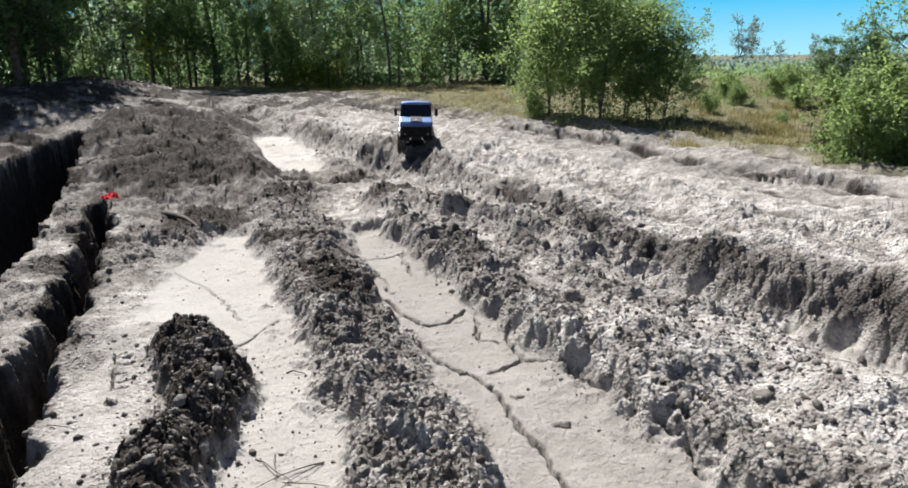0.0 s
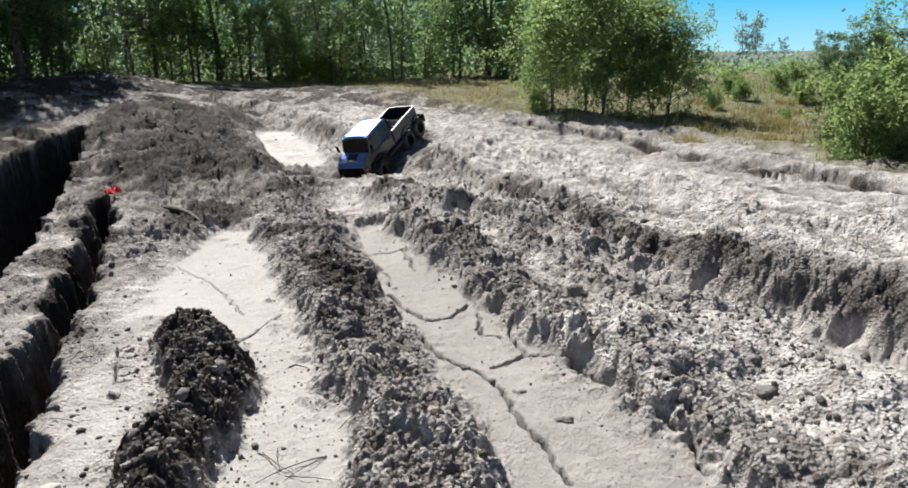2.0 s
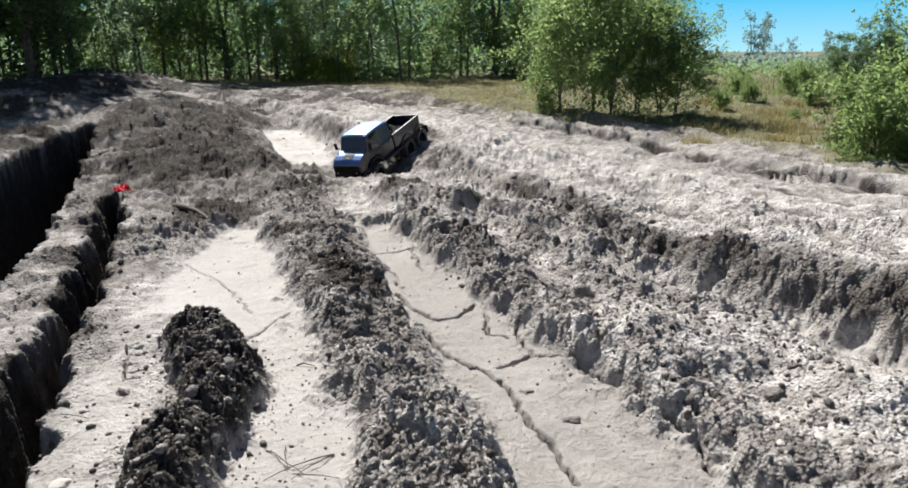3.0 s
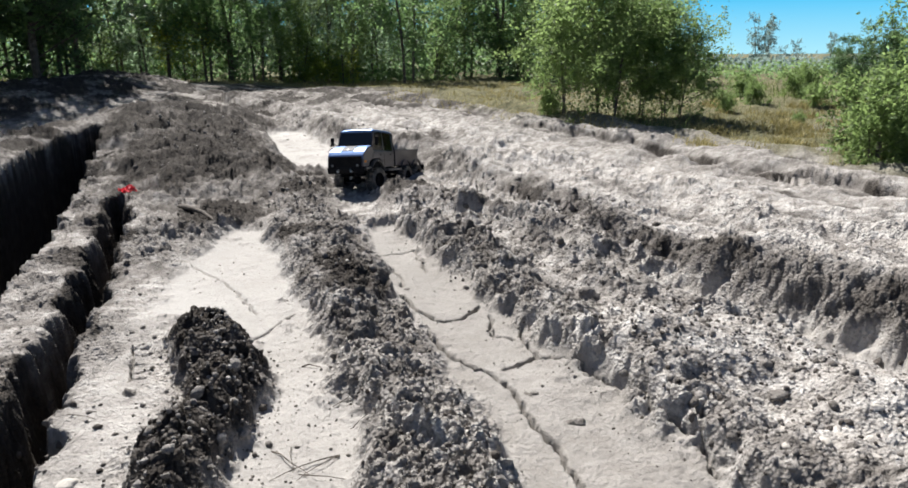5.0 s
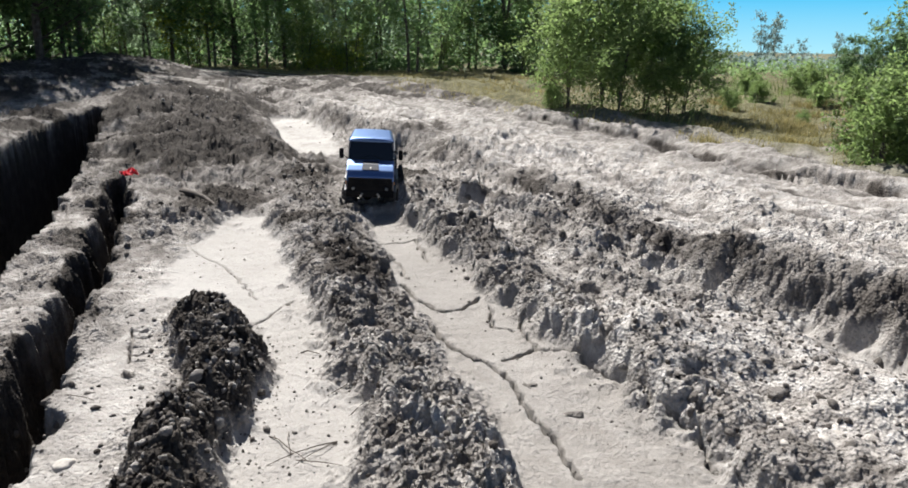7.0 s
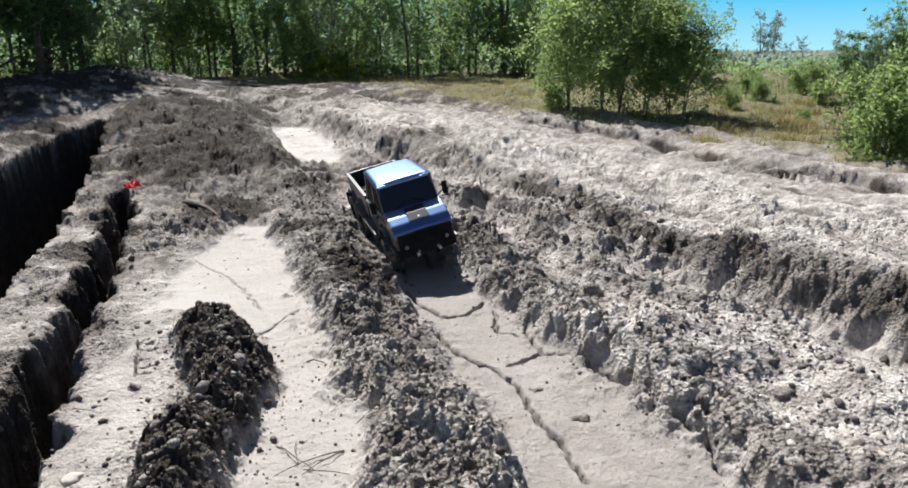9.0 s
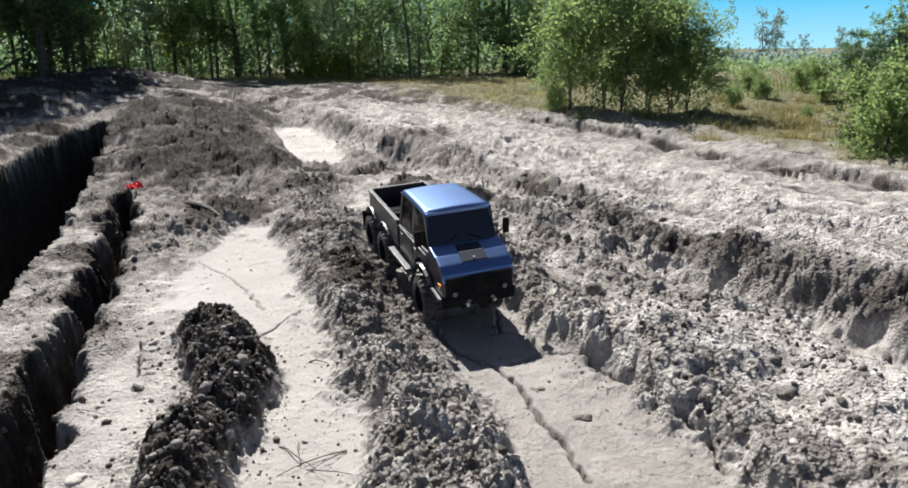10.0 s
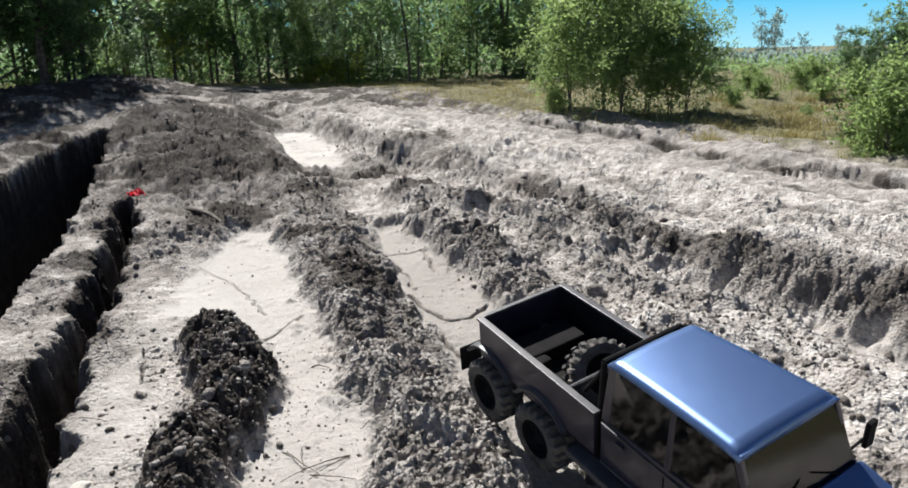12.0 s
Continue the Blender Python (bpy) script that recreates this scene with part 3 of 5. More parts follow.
def tree_thing(name, tall, spread, leaves, leaf, seed, leaf_mat, first=0.1, stems=1, trunk=0.03, bend=0.12, label="", category="tree", group=""):
    rng = np.random.default_rng(seed)
    wood_v, wood_f, tips = [], [], []

    def add(points, radii, sides):
        v, f = tube(points, radii, sides)
        o = len(wood_v)
        wood_v.extend(v)
        wood_f.extend([tuple(i + o for i in q) for q in f])

    for s in range(stems):
        lean = rng.normal(0, bend, 2) + (rng.normal(0, 0.18, 2) if stems > 1 else 0)
        foot = rng.normal(0, 0.05 * spread, 2) if stems > 1 else np.zeros(2)
        h = tall * rng.uniform(0.75, 1.0) if s else tall
        wob = rng.normal(0, 0.05, (7, 2)) * spread
        stem = [Vector((foot[0] + lean[0] * h * t * t + wob[k][0] * t, foot[1] + lean[1] * h * t * t + wob[k][1] * t, h * t - 0.05)) for k, t in enumerate(np.linspace(0, 1, 7))]
        r0 = trunk * rng.uniform(0.7, 1.0) if s else trunk
        add(stem, [r0 * (1 - 0.85 * t) for t in np.linspace(0, 1, 7)], 7)
        limbs = max(6, int(22 / stems))
        for k in range(limbs):
            t = first + (0.97 - first) * (k + rng.random()) / limbs
            i = min(int(t * 6), 5)
            base = stem[i].lerp(stem[i + 1], t * 6 - i)
            a = rng.random() * 2 * math.pi
            reach = spread * (0.35 + 0.75 * rng.random()) * (1.05 - 0.75 * t)
            out = Vector((math.cos(a), math.sin(a), 0))
            mid = base + out * reach * 0.5 + Vector((0, 0, reach * rng.uniform(0.15, 0.5)))
            tip = base + out * reach + Vector((0, 0, reach * rng.uniform(0.1, 0.75)))
            r = r0 * 0.38 * (1 - 0.7 * t)
            add([base, mid, tip], [r, r * 0.6, r * 0.25], 4)
            for w in np.linspace(0.3, 1.0, 5):
                p = base.lerp(mid, w * 2) if w < 0.5 else mid.lerp(tip, w * 2 - 1)
                tips.append((p, 0.10 * spread + 0.12 * reach))
                sub = p + Vector(rng.normal(0, 0.22 * spread, 3))
                add([p, p.lerp(sub, 0.5) + Vector((0, 0, 0.02)), sub], [r * 0.35, r * 0.25, r * 0.12], 3)
                tips.append((sub, 0.09 * spread))
                tips.append((p.lerp(sub, 0.6), 0.07 * spread))
    pick = rng.integers(0, len(tips), leaves)
    at = np.array([tips[i][0] for i in pick]) + rng.normal(size=(leaves, 3)) * np.array([tips[i][1] for i in pick])[:, None] * 0.58
    at[:, 2] = np.maximum(at[:, 2], 0.02)
    thing = new(name)
    wood = new("trunk", quick_mesh("trunk", wood_v, wood_f, BARK, True))
    wood.parent = thing
    verts, faces = leaf_blades(at, leaf, leaf * 0.5, rng)
    crown = new("crown", quick_mesh("crown", verts, faces, leaf_mat))
    crown.parent = thing
    return tagged(thing, label, category, group)


def plant(kind_thing, x, y, turn, size, first=False):
    m = Matrix.Translation((x, y, height(x, y) - 0.03)) @ Matrix.Rotation(radians(turn), 4, "Z") @ Matrix.Diagonal((size, size, size, 1))
    if first:
        kind_thing.matrix_basis = m
        return kind_thing
    t = copy_thing(kind_thing, m)
    t.matrix_basis = m
    return t


young_tree = tree_thing("young_tree", 3.0, 0.95, 7000, 0.055, 1, LEAF, 0.10, 2, 0.022, 0.06, "slender leafy young tree at the wood's edge", "tree", "wood edge trees")
leafy_tree = tree_thing("leafy_tree", 2.5, 1.0, 7000, 0.05, 2, LEAF_LIGHT, 0.04, 3, 0.018, 0.10, "light green multi-stemmed young tree", "tree", "wood edge trees")
silver_tree = tree_thing("silvery_tree", 3.1, 0.85, 7000, 0.05, 4, LEAF_SILVER, 0.08, 2, 0.020, 0.07, "slender tree with pale silvery green leaves", "tree", "wood edge trees")
yellow_tree = tree_thing("yellowish_tree", 2.2, 0.75, 6500, 0.05, 5, LEAF_YELLOW, 0.15, 2, 0.018, 0.08, "young tree with bright yellow-green leaves", "tree", "wood edge trees")
dark_tree = tree_thing("shaded_tree", 3.4, 1.0, 8000, 0.06, 3, LEAF_DARK, 0.05, 2, 0.034, 0.05, "dark green tree inside the wood, shade in its leaf colour", "tree", "wood trees")
used = set()


def set_tree(kind_thing, x, y, turn, size):
    first = kind_thing.name not in used
    used.add(kind_thing.name)
    return plant(kind_thing, x, y, turn, size, first)


trees_rng = random.Random(7)
# the front row, by where it stands along the wood's edge: kind, x over y, distance, size
FRONT = ((young_tree, -0.70, 9.6, 1.05), (dark_tree, -0.64, 10.0, 1.0), (young_tree, -0.60, 9.7, 1.0), (dark_tree, -0.555, 9.9, 1.05), (young_tree, -0.52, 9.5, 0.95),
         (leafy_tree, -0.485, 9.9, 0.75), (silver_tree, -0.455, 10.4, 1.0), (silver_tree, -0.42, 10.2, 0.9), (yellow_tree, -0.385, 10.6, 1.0), (leafy_tree, -0.36, 10.9, 0.8),
         (young_tree, -0.335, 10.5, 1.0), (dark_tree, -0.30, 10.7, 1.0), (young_tree, -0.262, 10.6, 0.9), (silver_tree, -0.235, 11.0, 1.05), (leafy_tree, -0.205, 10.5, 0.62),
         (silver_tree, -0.17, 10.9, 1.0), (leafy_tree, -0.145, 10.4, 0.72), (silver_tree, -0.105, 11.2, 1.05), (young_tree, -0.066, 9.7, 0.95), (leafy_tree, -0.02, 10.9, 0.75),
         (young_tree, 0.02, 11.2, 1.0), (dark_tree, 0.065, 11.0, 0.95), (leafy_tree, 0.09, 10.6, 0.6), (young_tree, 0.13, 11.5, 1.0), (silver_tree, 0.19, 11.0, 0.9), (silver_tree, 0.25, 11.8, 0.95))
for kind_thing, slope, y, s in FRONT:
    set_tree(kind_thing, slope * y, y, trees_rng.uniform(0, 360), s * trees_rng.uniform(0.95, 1.05))
for k in range(13):
    x = -13.5 + 17.0 * k / 12 + trees_rng.uniform(-0.5, 0.5)
    set_tree((young_tree, silver_tree, silver_tree, dark_tree)[k % 4], x, 13.6 + trees_rng.uniform(-0.7, 1.2), trees_rng.uniform(0, 360), trees_rng.uniform(0.85, 1.05))
for k in range(9):
    x = -19 + 23.5 * k / 8 + trees_rng.uniform(-0.6, 0.6)
    set_tree((young_tree, silver_tree)[k % 2], x, 18.0 + trees_rng.uniform(-1, 2.0), trees_rng.uniform(0, 360), trees_rng.uniform(1.1, 1.4))

# taller trees whose shade lies on the bank
for x, y, a, s in ((-5.1, 8.0, 15, 1.35), (-5.5, 7.2, 140, 1.3), (-4.6, 8.7, 230, 1.3), (-6.0, 6.4, 70, 1.3), (-6.4, 5.5, 310, 1.3), (-5.9, 8.6, 190, 1.4),
                   (-4.75, 7.3, 44, 1.2), (-5.2, 6.6, 281, 1.2), (-4.5, 7.9, 99, 1.1), (-6.8, 7.4, 155, 1.4)):
    set_tree((young_tree, dark_tree)[int(a) % 2], x, y, a, s)

# the round-crowned bushy trees on the grass
bush = tree_thing("bushy_tree", 1.55, 0.95, 8500, 0.042, 11, LEAF_LIGHT, 0.13, 2, 0.014, 0.16, "bushy young tree with fine light green leaves", "tree", "bushes on the grass")
for k, (x, y, a, s) in enumerate(((1.17, 5.26, 20, 0.56), (1.55, 5.39, 150, 0.52), (1.71, 5.39, 260, 0.46), (0.80, 5.4, 70, 0.54), (1.10, 5.5, 200, 0.72), (1.45, 5.5, 310, 0.58))):
    plant(bush, x, y, a, s, k == 0)
low_bush = tree_thing("low_bush", 0.62, 0.34, 7500, 0.026, 12, LEAF_LIGHT, 0.02, 4, 0.008, 0.2, "low yellow-green leafy bush", "bush", "low bushes")
for k, (x, y, a, s) in enumerate(((2.02, 3.42, 0, 0.80), (2.28, 3.52, 120, 0.92), (2.55, 3.85, 220, 1.0), (2.12, 3.75, 60, 0.85), (2.50, 3.40, 170, 0.9), (0.72, 5.55, 40, 0.40),
                                  (2.15, 5.75, 75, 0.36), (2.55, 6.2, 15, 0.42), (2.95, 5.9, 130, 0.40), (2.45, 5.1, 200, 0.24), (3.25, 6.9, 280, 0.55), (2.8, 7.1, 330, 0.5), (3.6, 7.4, 95, 0.6))):
    plant(low_bush, x, y, a, s, k == 0)
dark_bush = tree_thing("conical_bush", 1.7, 0.75, 7000, 0.05, 13, LEAF_DARK, 0.03, 3, 0.02, 0.05, "dense dark green bush", "bush", "dark bushes")
for k, (x, y, a, s) in enumerate(((4.20, 8.0, 0, 0.30), (4.50, 8.1, 80, 0.38), (4.80, 8.0, 160, 0.40), (5.05, 8.3, 240, 0.42))):
    plant(dark_bush, x, y, a, s, k == 0)
edge_tree = tree_thing("overhanging_tree", 2.6, 0.8, 6000, 0.04, 14, LEAF, 0.2, 2, 0.025, 0.1, "overhanging green tree at the clearing's edge", "tree")
plant(edge_tree, 4.30, 6.5, 0, 1.0, True)
far_tree = tree_thing("distant_tree", 3.2, 0.9, 3500, 0.09, 15, LEAF_HAZE, 0.05, 2, 0.04, 0.06, "grey-green tree far beyond the clearing, haze in its leaf colour", "tree", "distant trees")
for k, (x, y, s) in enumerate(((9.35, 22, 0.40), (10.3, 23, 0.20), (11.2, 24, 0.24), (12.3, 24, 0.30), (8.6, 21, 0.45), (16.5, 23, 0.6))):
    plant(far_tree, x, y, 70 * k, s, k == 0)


def grass_stuff(name, spots, count, tall, material, label, seed, lean=0.35):
    """Grass blades over some round spots (x, y, radius), in one mesh."""
    rng = np.random.default_rng(seed)
    area = np.array([r * r for *_, r in spots])
    pick = rng.choice(len(spots), count, p=area / area.sum())
    a, d = rng.random(count) * 2 * math.pi, np.sqrt(rng.random(count))
    c = np.array(spots)[pick]
    x, y = c[:, 0] + np.cos(a) * d * c[:, 2], c[:, 1] + np.sin(a) * d * c[:, 2]
    keep = fractal(x, y, 2.5, seed, 3) > -0.15
    x, y = x[keep], y[keep]
    n = len(x)
    z, *_ = ground_at(x, y, False)
    h = tall * rng.uniform(0.4, 1.15, n)
    b, w = rng.random(n) * 2 * math.pi, 0.0022 + 0.012 * tall
    side = np.stack([np.cos(b), np.sin(b), 0 * b], -1) * w
    bend = np.stack([rng.normal(0, lean, n) * h, rng.normal(0, lean, n) * h, h], -1)
    foot = np.stack([x, y, z - 0.01], -1)
    mid = foot + bend * [0.35, 0.35, 0.6]
    verts = np.stack([foot - side, foot + side, mid + side * 0.7, mid - side * 0.7, foot + bend + side * 0.1, foot + bend - side * 0.1], 1).reshape(-1, 3)
    k = np.arange(n)[:, None] * 6
    faces = np.concatenate([k + [0, 1, 2, 3], k + [3, 2, 4, 5]])
    return tagged(new(name, quick_mesh(name, verts, faces, material)), label, "grass", kind="stuff")


tuft_rng = random.Random(23)
TUFTS = tuple((a * y, y, tuft_rng.uniform(0.05, 0.13)) for y, a in ((tuft_rng.uniform(3.9, 6.6), tuft_rng.uniform(0.33, 0.58)) for _ in range(46)))
grass_stuff("dry_grass", ((0.11, 6.74, 0.77), (0.57, 5.75, 0.46), (1.18, 4.94, 0.45), (1.64, 4.22, 0.45), (2.0, 3.68, 0.4), (2.47, 4.58, 0.8), (1.85, 5.37, 0.7), (-0.9, 9.2, 1.0), (-1.5, 9.9, 0.6), (-2.6, 10.6, 1.0), (3.0, 5.1, 0.9), (1.22, 7.6, 1.2), (-5.6, 9.2, 1.6), (0.3, 8.4, 1.0)), 24000, 0.05, STRAW,
            "short dry yellow grass at the edge of the mud", 3)
grass_stuff("grass_tussocks", TUFTS, 5000, 0.065, STRAW, "dry yellow grass tussocks between the bushes", 6, 0.5)
grass_stuff("tall_grass", ((2.5, 6.2, 0.35), (3.3, 6.9, 0.5), (3.6, 7.5, 1.2), (-1.6, 10.5, 0.9), (-7, 10, 1.5), (4.5, 7.5, 1.3), (0.9, 5.2, 0.25), (1.5, 4.75, 0.3)), 4000, 0.085, REED, "tall green grass and reeds between the bushes", 4, 0.18)


def undergrowth(count, seed, near, far, leaf, tall_most, material, left=-0.95, right=0.27, label="dark leafy undergrowth filling the wood"):
    """The leafy thicket between the trunks of the wood, past counting."""
    rng = np.random.default_rng(seed)
    y = rng.uniform(near, far, count)
    x = left * y + rng.random(count) * ((right - left) * y - 0.3)
    z, *_ = ground_at(x, y, False)
    tall = 0.3 * tall_most + tall_most * ease(fractal(x, y, 0.55, seed, 3), -0.5, 0.6)
    at = np.stack([x, y, z + tall * rng.random(count) ** 0.8 * 1.3], -1)
    verts, faces = leaf_blades(at, leaf, leaf * 0.58, rng)
    return tagged(new("undergrowth", quick_mesh("undergrowth", verts, faces, material)), label, "undergrowth", kind="stuff")


# shade between the trunks and at the wood's foot lies in LEAF_DARK
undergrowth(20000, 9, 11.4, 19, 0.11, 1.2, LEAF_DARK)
undergrowth(9000, 10, 10.9, 13, 0.06, 0.9, LEAF)
undergrowth(5000, 16, 11.0, 13, 0.055, 1.7, LEAF_SILVER, -0.48, -0.33, "pale silvery saplings filling the wood's edge")
undergrowth(7000, 17, 11.2, 13, 0.055, 1.8, LEAF_SILVER, -0.25, -0.06, "pale silvery saplings filling the wood's edge")
undergrowth(7000, 19, 10.7, 11.5, 0.07, 0.42, LEAF_DARK, label="low brush along the wood's edge, shade in its dark leaves")
undergrowth(2500, 18, 10.3, 11.2, 0.05, 0.5, LEAF_YELLOW, -0.22, -0.10, "bright yellow-green saplings on the grassy knoll")
undergrowth(8000, 12, 21, 34, 0.26, 2.0, LEAF_SILVER, label="pale leafy thicket deep in the wood")
undergrowth(6000, 14, 15, 23, 0.10, 0.22, LEAF_HAZE, 0.27, 0.95, "grey-green thicket beyond the clearing, haze in its leaf colour")
undergrowth(4000, 15, 9.0, 13, 0.05, 0.16, LEAF, 0.30, 0.9, "low green scrub beyond the clearing")


# ---- the toy truck: origin on the ground under the front axle, y ahead, z up ----
def dusty(name, a, b_col, rough, metal, dust=0.35, coat=0.0, scale=35, spec=0.5, coat_rough=0.08):
    """Paint or plastic with patches of dried mud dust."""
    m, n, l, b = shader(name, rough, metal, spec)
    fac = noise_node(n, l, scale, 6, rough=0.65)
    base = ramp(n, l, noise_node(n, l, 9, 3), ((0.35, a), (0.65, b_col)))
    patches = ramp(n, l, fac, ((0.48, (0, 0, 0)), (0.74, (dust, dust, dust))))
    l.new(blend(n, l, patches, base, (0.24, 0.21, 0.18)), b.inputs["Base Color"])
    rough_fac = ramp(n, l, fac, ((0.45, (rough,) * 3), (0.75, (min(1.0, rough + 0.45 * dust),) * 3)))
    l.new(rough_fac, b.inputs["Roughness"])
    b.inputs["Coat Weight"].default_value, b.inputs["Coat Roughness"].default_value = coat, coat_rough
    bump(n, l, b, fac, 0.12, 0.002)
    return m


# one body paint twice: sky's blue put into the top, shade into the sides
SKYLIT_PAINT = dusty("skylit_blue_paint", (0.108, 0.182, 0.360), (0.116, 0.194, 0.382), 0.36, 0.85, 0.02, 0.0)
SKYLIT_PAINT.node_tree.nodes["Principled BSDF"].inputs["IOR"].default_value = 2.0
SHADED_PAINT = dusty("shaded_violet_paint", (0.017, 0.014, 0.025), (0.023, 0.019, 0.034), 0.30, 0.0, 0.10, 0.4)
BLACK = dusty("black_plastic", (0.010, 0.010, 0.011), (0.016, 0.015, 0.015), 0.85, 0.0, 0.03, 0.0, 35, 0.06)
TRIM = dusty("worn_grey_plastic", (0.030, 0.030, 0.034), (0.055, 0.055, 0.06), 0.42, 0.0, 0.25)
RUBBER = dusty("muddy_rubber", (0.045, 0.042, 0.039), (0.085, 0.079, 0.073), 0.9, 0.0, 0.85, 0.0, 28)
METAL = dusty("dull_steel", (0.35, 0.34, 0.33), (0.5, 0.49, 0.48), 0.4, 0.9, 0.3)
LAMP = grained("headlamp_lens", (0.14, 0.14, 0.135), (0.20, 0.20, 0.195), 30, 0.10)
AMBER = grained("amber_lens", (0.75, 0.22, 0.02), (0.85, 0.30, 0.03), 30, 0.25)


def glass_material():
    m, n, l, b = shader("smoked_glass", 0.05)
    t, g, mx = (n.new(k) for k in ("ShaderNodeBsdfTransparent", "ShaderNodeBsdfGlossy", "ShaderNodeMixShader"))
    t.inputs["Color"].default_value, g.inputs["Roughness"].default_value, mx.inputs[0].default_value = (0.06, 0.07, 0.07, 1), 0.08, 0.09
    l.new(t.outputs[0], mx.inputs[1])
    l.new(g.outputs[0], mx.inputs[2])
    l.new(mx.outputs[0], n["Material Output"].inputs["Surface"])
    return m


SATIN = dusty("dark_satin_panel", (0.012, 0.015, 0.028), (0.016, 0.019, 0.034), 0.6, 0.0, 0.03, 0.0, 35, 0.3)
GLASS = glass_material()


def block(x0, x1, y0, y1, z0, z1, bevel=0.0, taper=None):
    """A box with rounded edges; taper shrinks its top to (x, y) factors."""
    bm = bmesh.new()
    bmesh.ops.create_cube(bm, size=1)
    for v in bm.verts:
        sx, sy = taper if taper and v.co.z > 0 else (1, 1)
        v.co = Vector(((x0 + x1) / 2 + v.co.x * (x1 - x0) * sx, (y0 + y1) / 2 + v.co.y * (y1 - y0) * sy, (z0 + z1) / 2 + v.co.z * (z1 - z0)))
    if bevel:
        bmesh.ops.bevel(bm, geom=bm.edges[:], offset=bevel, segments=2, affect="EDGES", profile=0.6)
    return bm


def extruded(profile, x0, x1, bevel=0.0):
    """A side profile of (y, z) points drawn out from x0 to x1."""
    bm = bmesh.new()
    a = [bm.verts.new((x0, y, z)) for y, z in profile]
    b = [bm.verts.new((x1, y, z)) for y, z in profile]
    bm.faces.new(a)
    bm.faces.new(b[::-1])
    k = len(profile)
    for i in range(k):
        bm.faces.new((a[i], b[i], b[(i + 1) % k], a[(i + 1) % k]))
    bmesh.ops.recalc_face_normals(bm, faces=bm.faces[:])
    if bevel:
        bmesh.ops.bevel(bm, geom=bm.edges[:], offset=bevel, segments=2, affect="EDGES", profile=0.6)
    return bm


def rod(a, b, r, sides=8, bm=None):
    bm = bm or bmesh.new()
    a, b = Vector(a), Vector(b)
    m = Matrix.Translation((a + b) / 2) @ (b - a).to_track_quat("Z", "Y").to_matrix().to_4x4()
    bmesh.ops.create_cone(bm, cap_ends=True, segments=sides, radius1=r, radius2=r, depth=(b - a).length, matrix=m)
    return bm


def slab(corners, thick, bevel=0.0):
    """A flat plate through four corners, drawn out along its normal."""
    bm = bmesh.new()
    c = [Vector(p) for p in corners]
    nrm = (c[1] - c[0]).cross(c[3] - c[0]).normalized() * thick
    a = [bm.verts.new(p) for p in c]
    b = [bm.verts.new(p + nrm) for p in c]
    bm.faces.new(a[::-1])
    bm.faces.new(b)
    for i in range(4):
        bm.faces.new((a[i], a[(i + 1) % 4], b[(i + 1) % 4], b[i]))
    bmesh.ops.recalc_face_normals(bm, faces=bm.faces[:])
    if bevel:
        bmesh.ops.bevel(bm, geom=bm.edges[:], offset=bevel, segments=1, affect="EDGES")
    return bm


R_TYRE, AXLES, TRACK_X = 0.051, (0.0, -0.299, -0.427), 0.072


def tyre_bmesh():
    """A tyre with tread blocks raised out of its one skin, staggered on the two shoulders."""
    bm = bmesh.new()
    across = ((-0.019, 0.034, 0), (-0.0222, 0.042, 0), (-0.0218, 0.0500, 0.0012), (-0.0195, 0.0525, 0.0050), (-0.0175, 0.0535, 0.0062), (-0.004, 0.0540, 0.0060), (-0.003, 0.0540, 0),
              (0.003, 0.0540, 0), (0.004, 0.0540, 0.0060), (0.0175, 0.0535, 0.0062), (0.0195, 0.0525, 0.0050), (0.0218, 0.0500, 0.0012), (0.0222, 0.042, 0), (0.019, 0.034, 0), (0.0, 0.032, 0))
    lugs, per = 21, 6
    seg = lugs * per
    rings = []
    for k in range(seg):
        ring = []
        for x, r, up in across:
            shift = per // 2 if x > 0 else 0
            on = ((k + shift) % per) in (1, 2, 3)
            edge = 0.12 if ((k + shift) % per) in (1,) else 0.0
            t = 2 * math.pi * (k - edge + 30 * abs(x)) / seg
            rr = (r + (up if on else 0)) * R_TYRE / 0.060
            ring.append(bm.verts.new((x, rr * math.cos(t), rr * math.sin(t))))
        rings.append(ring)
    m = len(across)
    for k in range(seg):
        a, b = rings[k], rings[(k + 1) % seg]
        for j in range(m):
            bm.faces.new((a[j], b[j], b[(j + 1) % m], a[(j + 1) % m]))
    bmesh.ops.recalc_face_normals(bm, faces=bm.faces[:])
    return bm


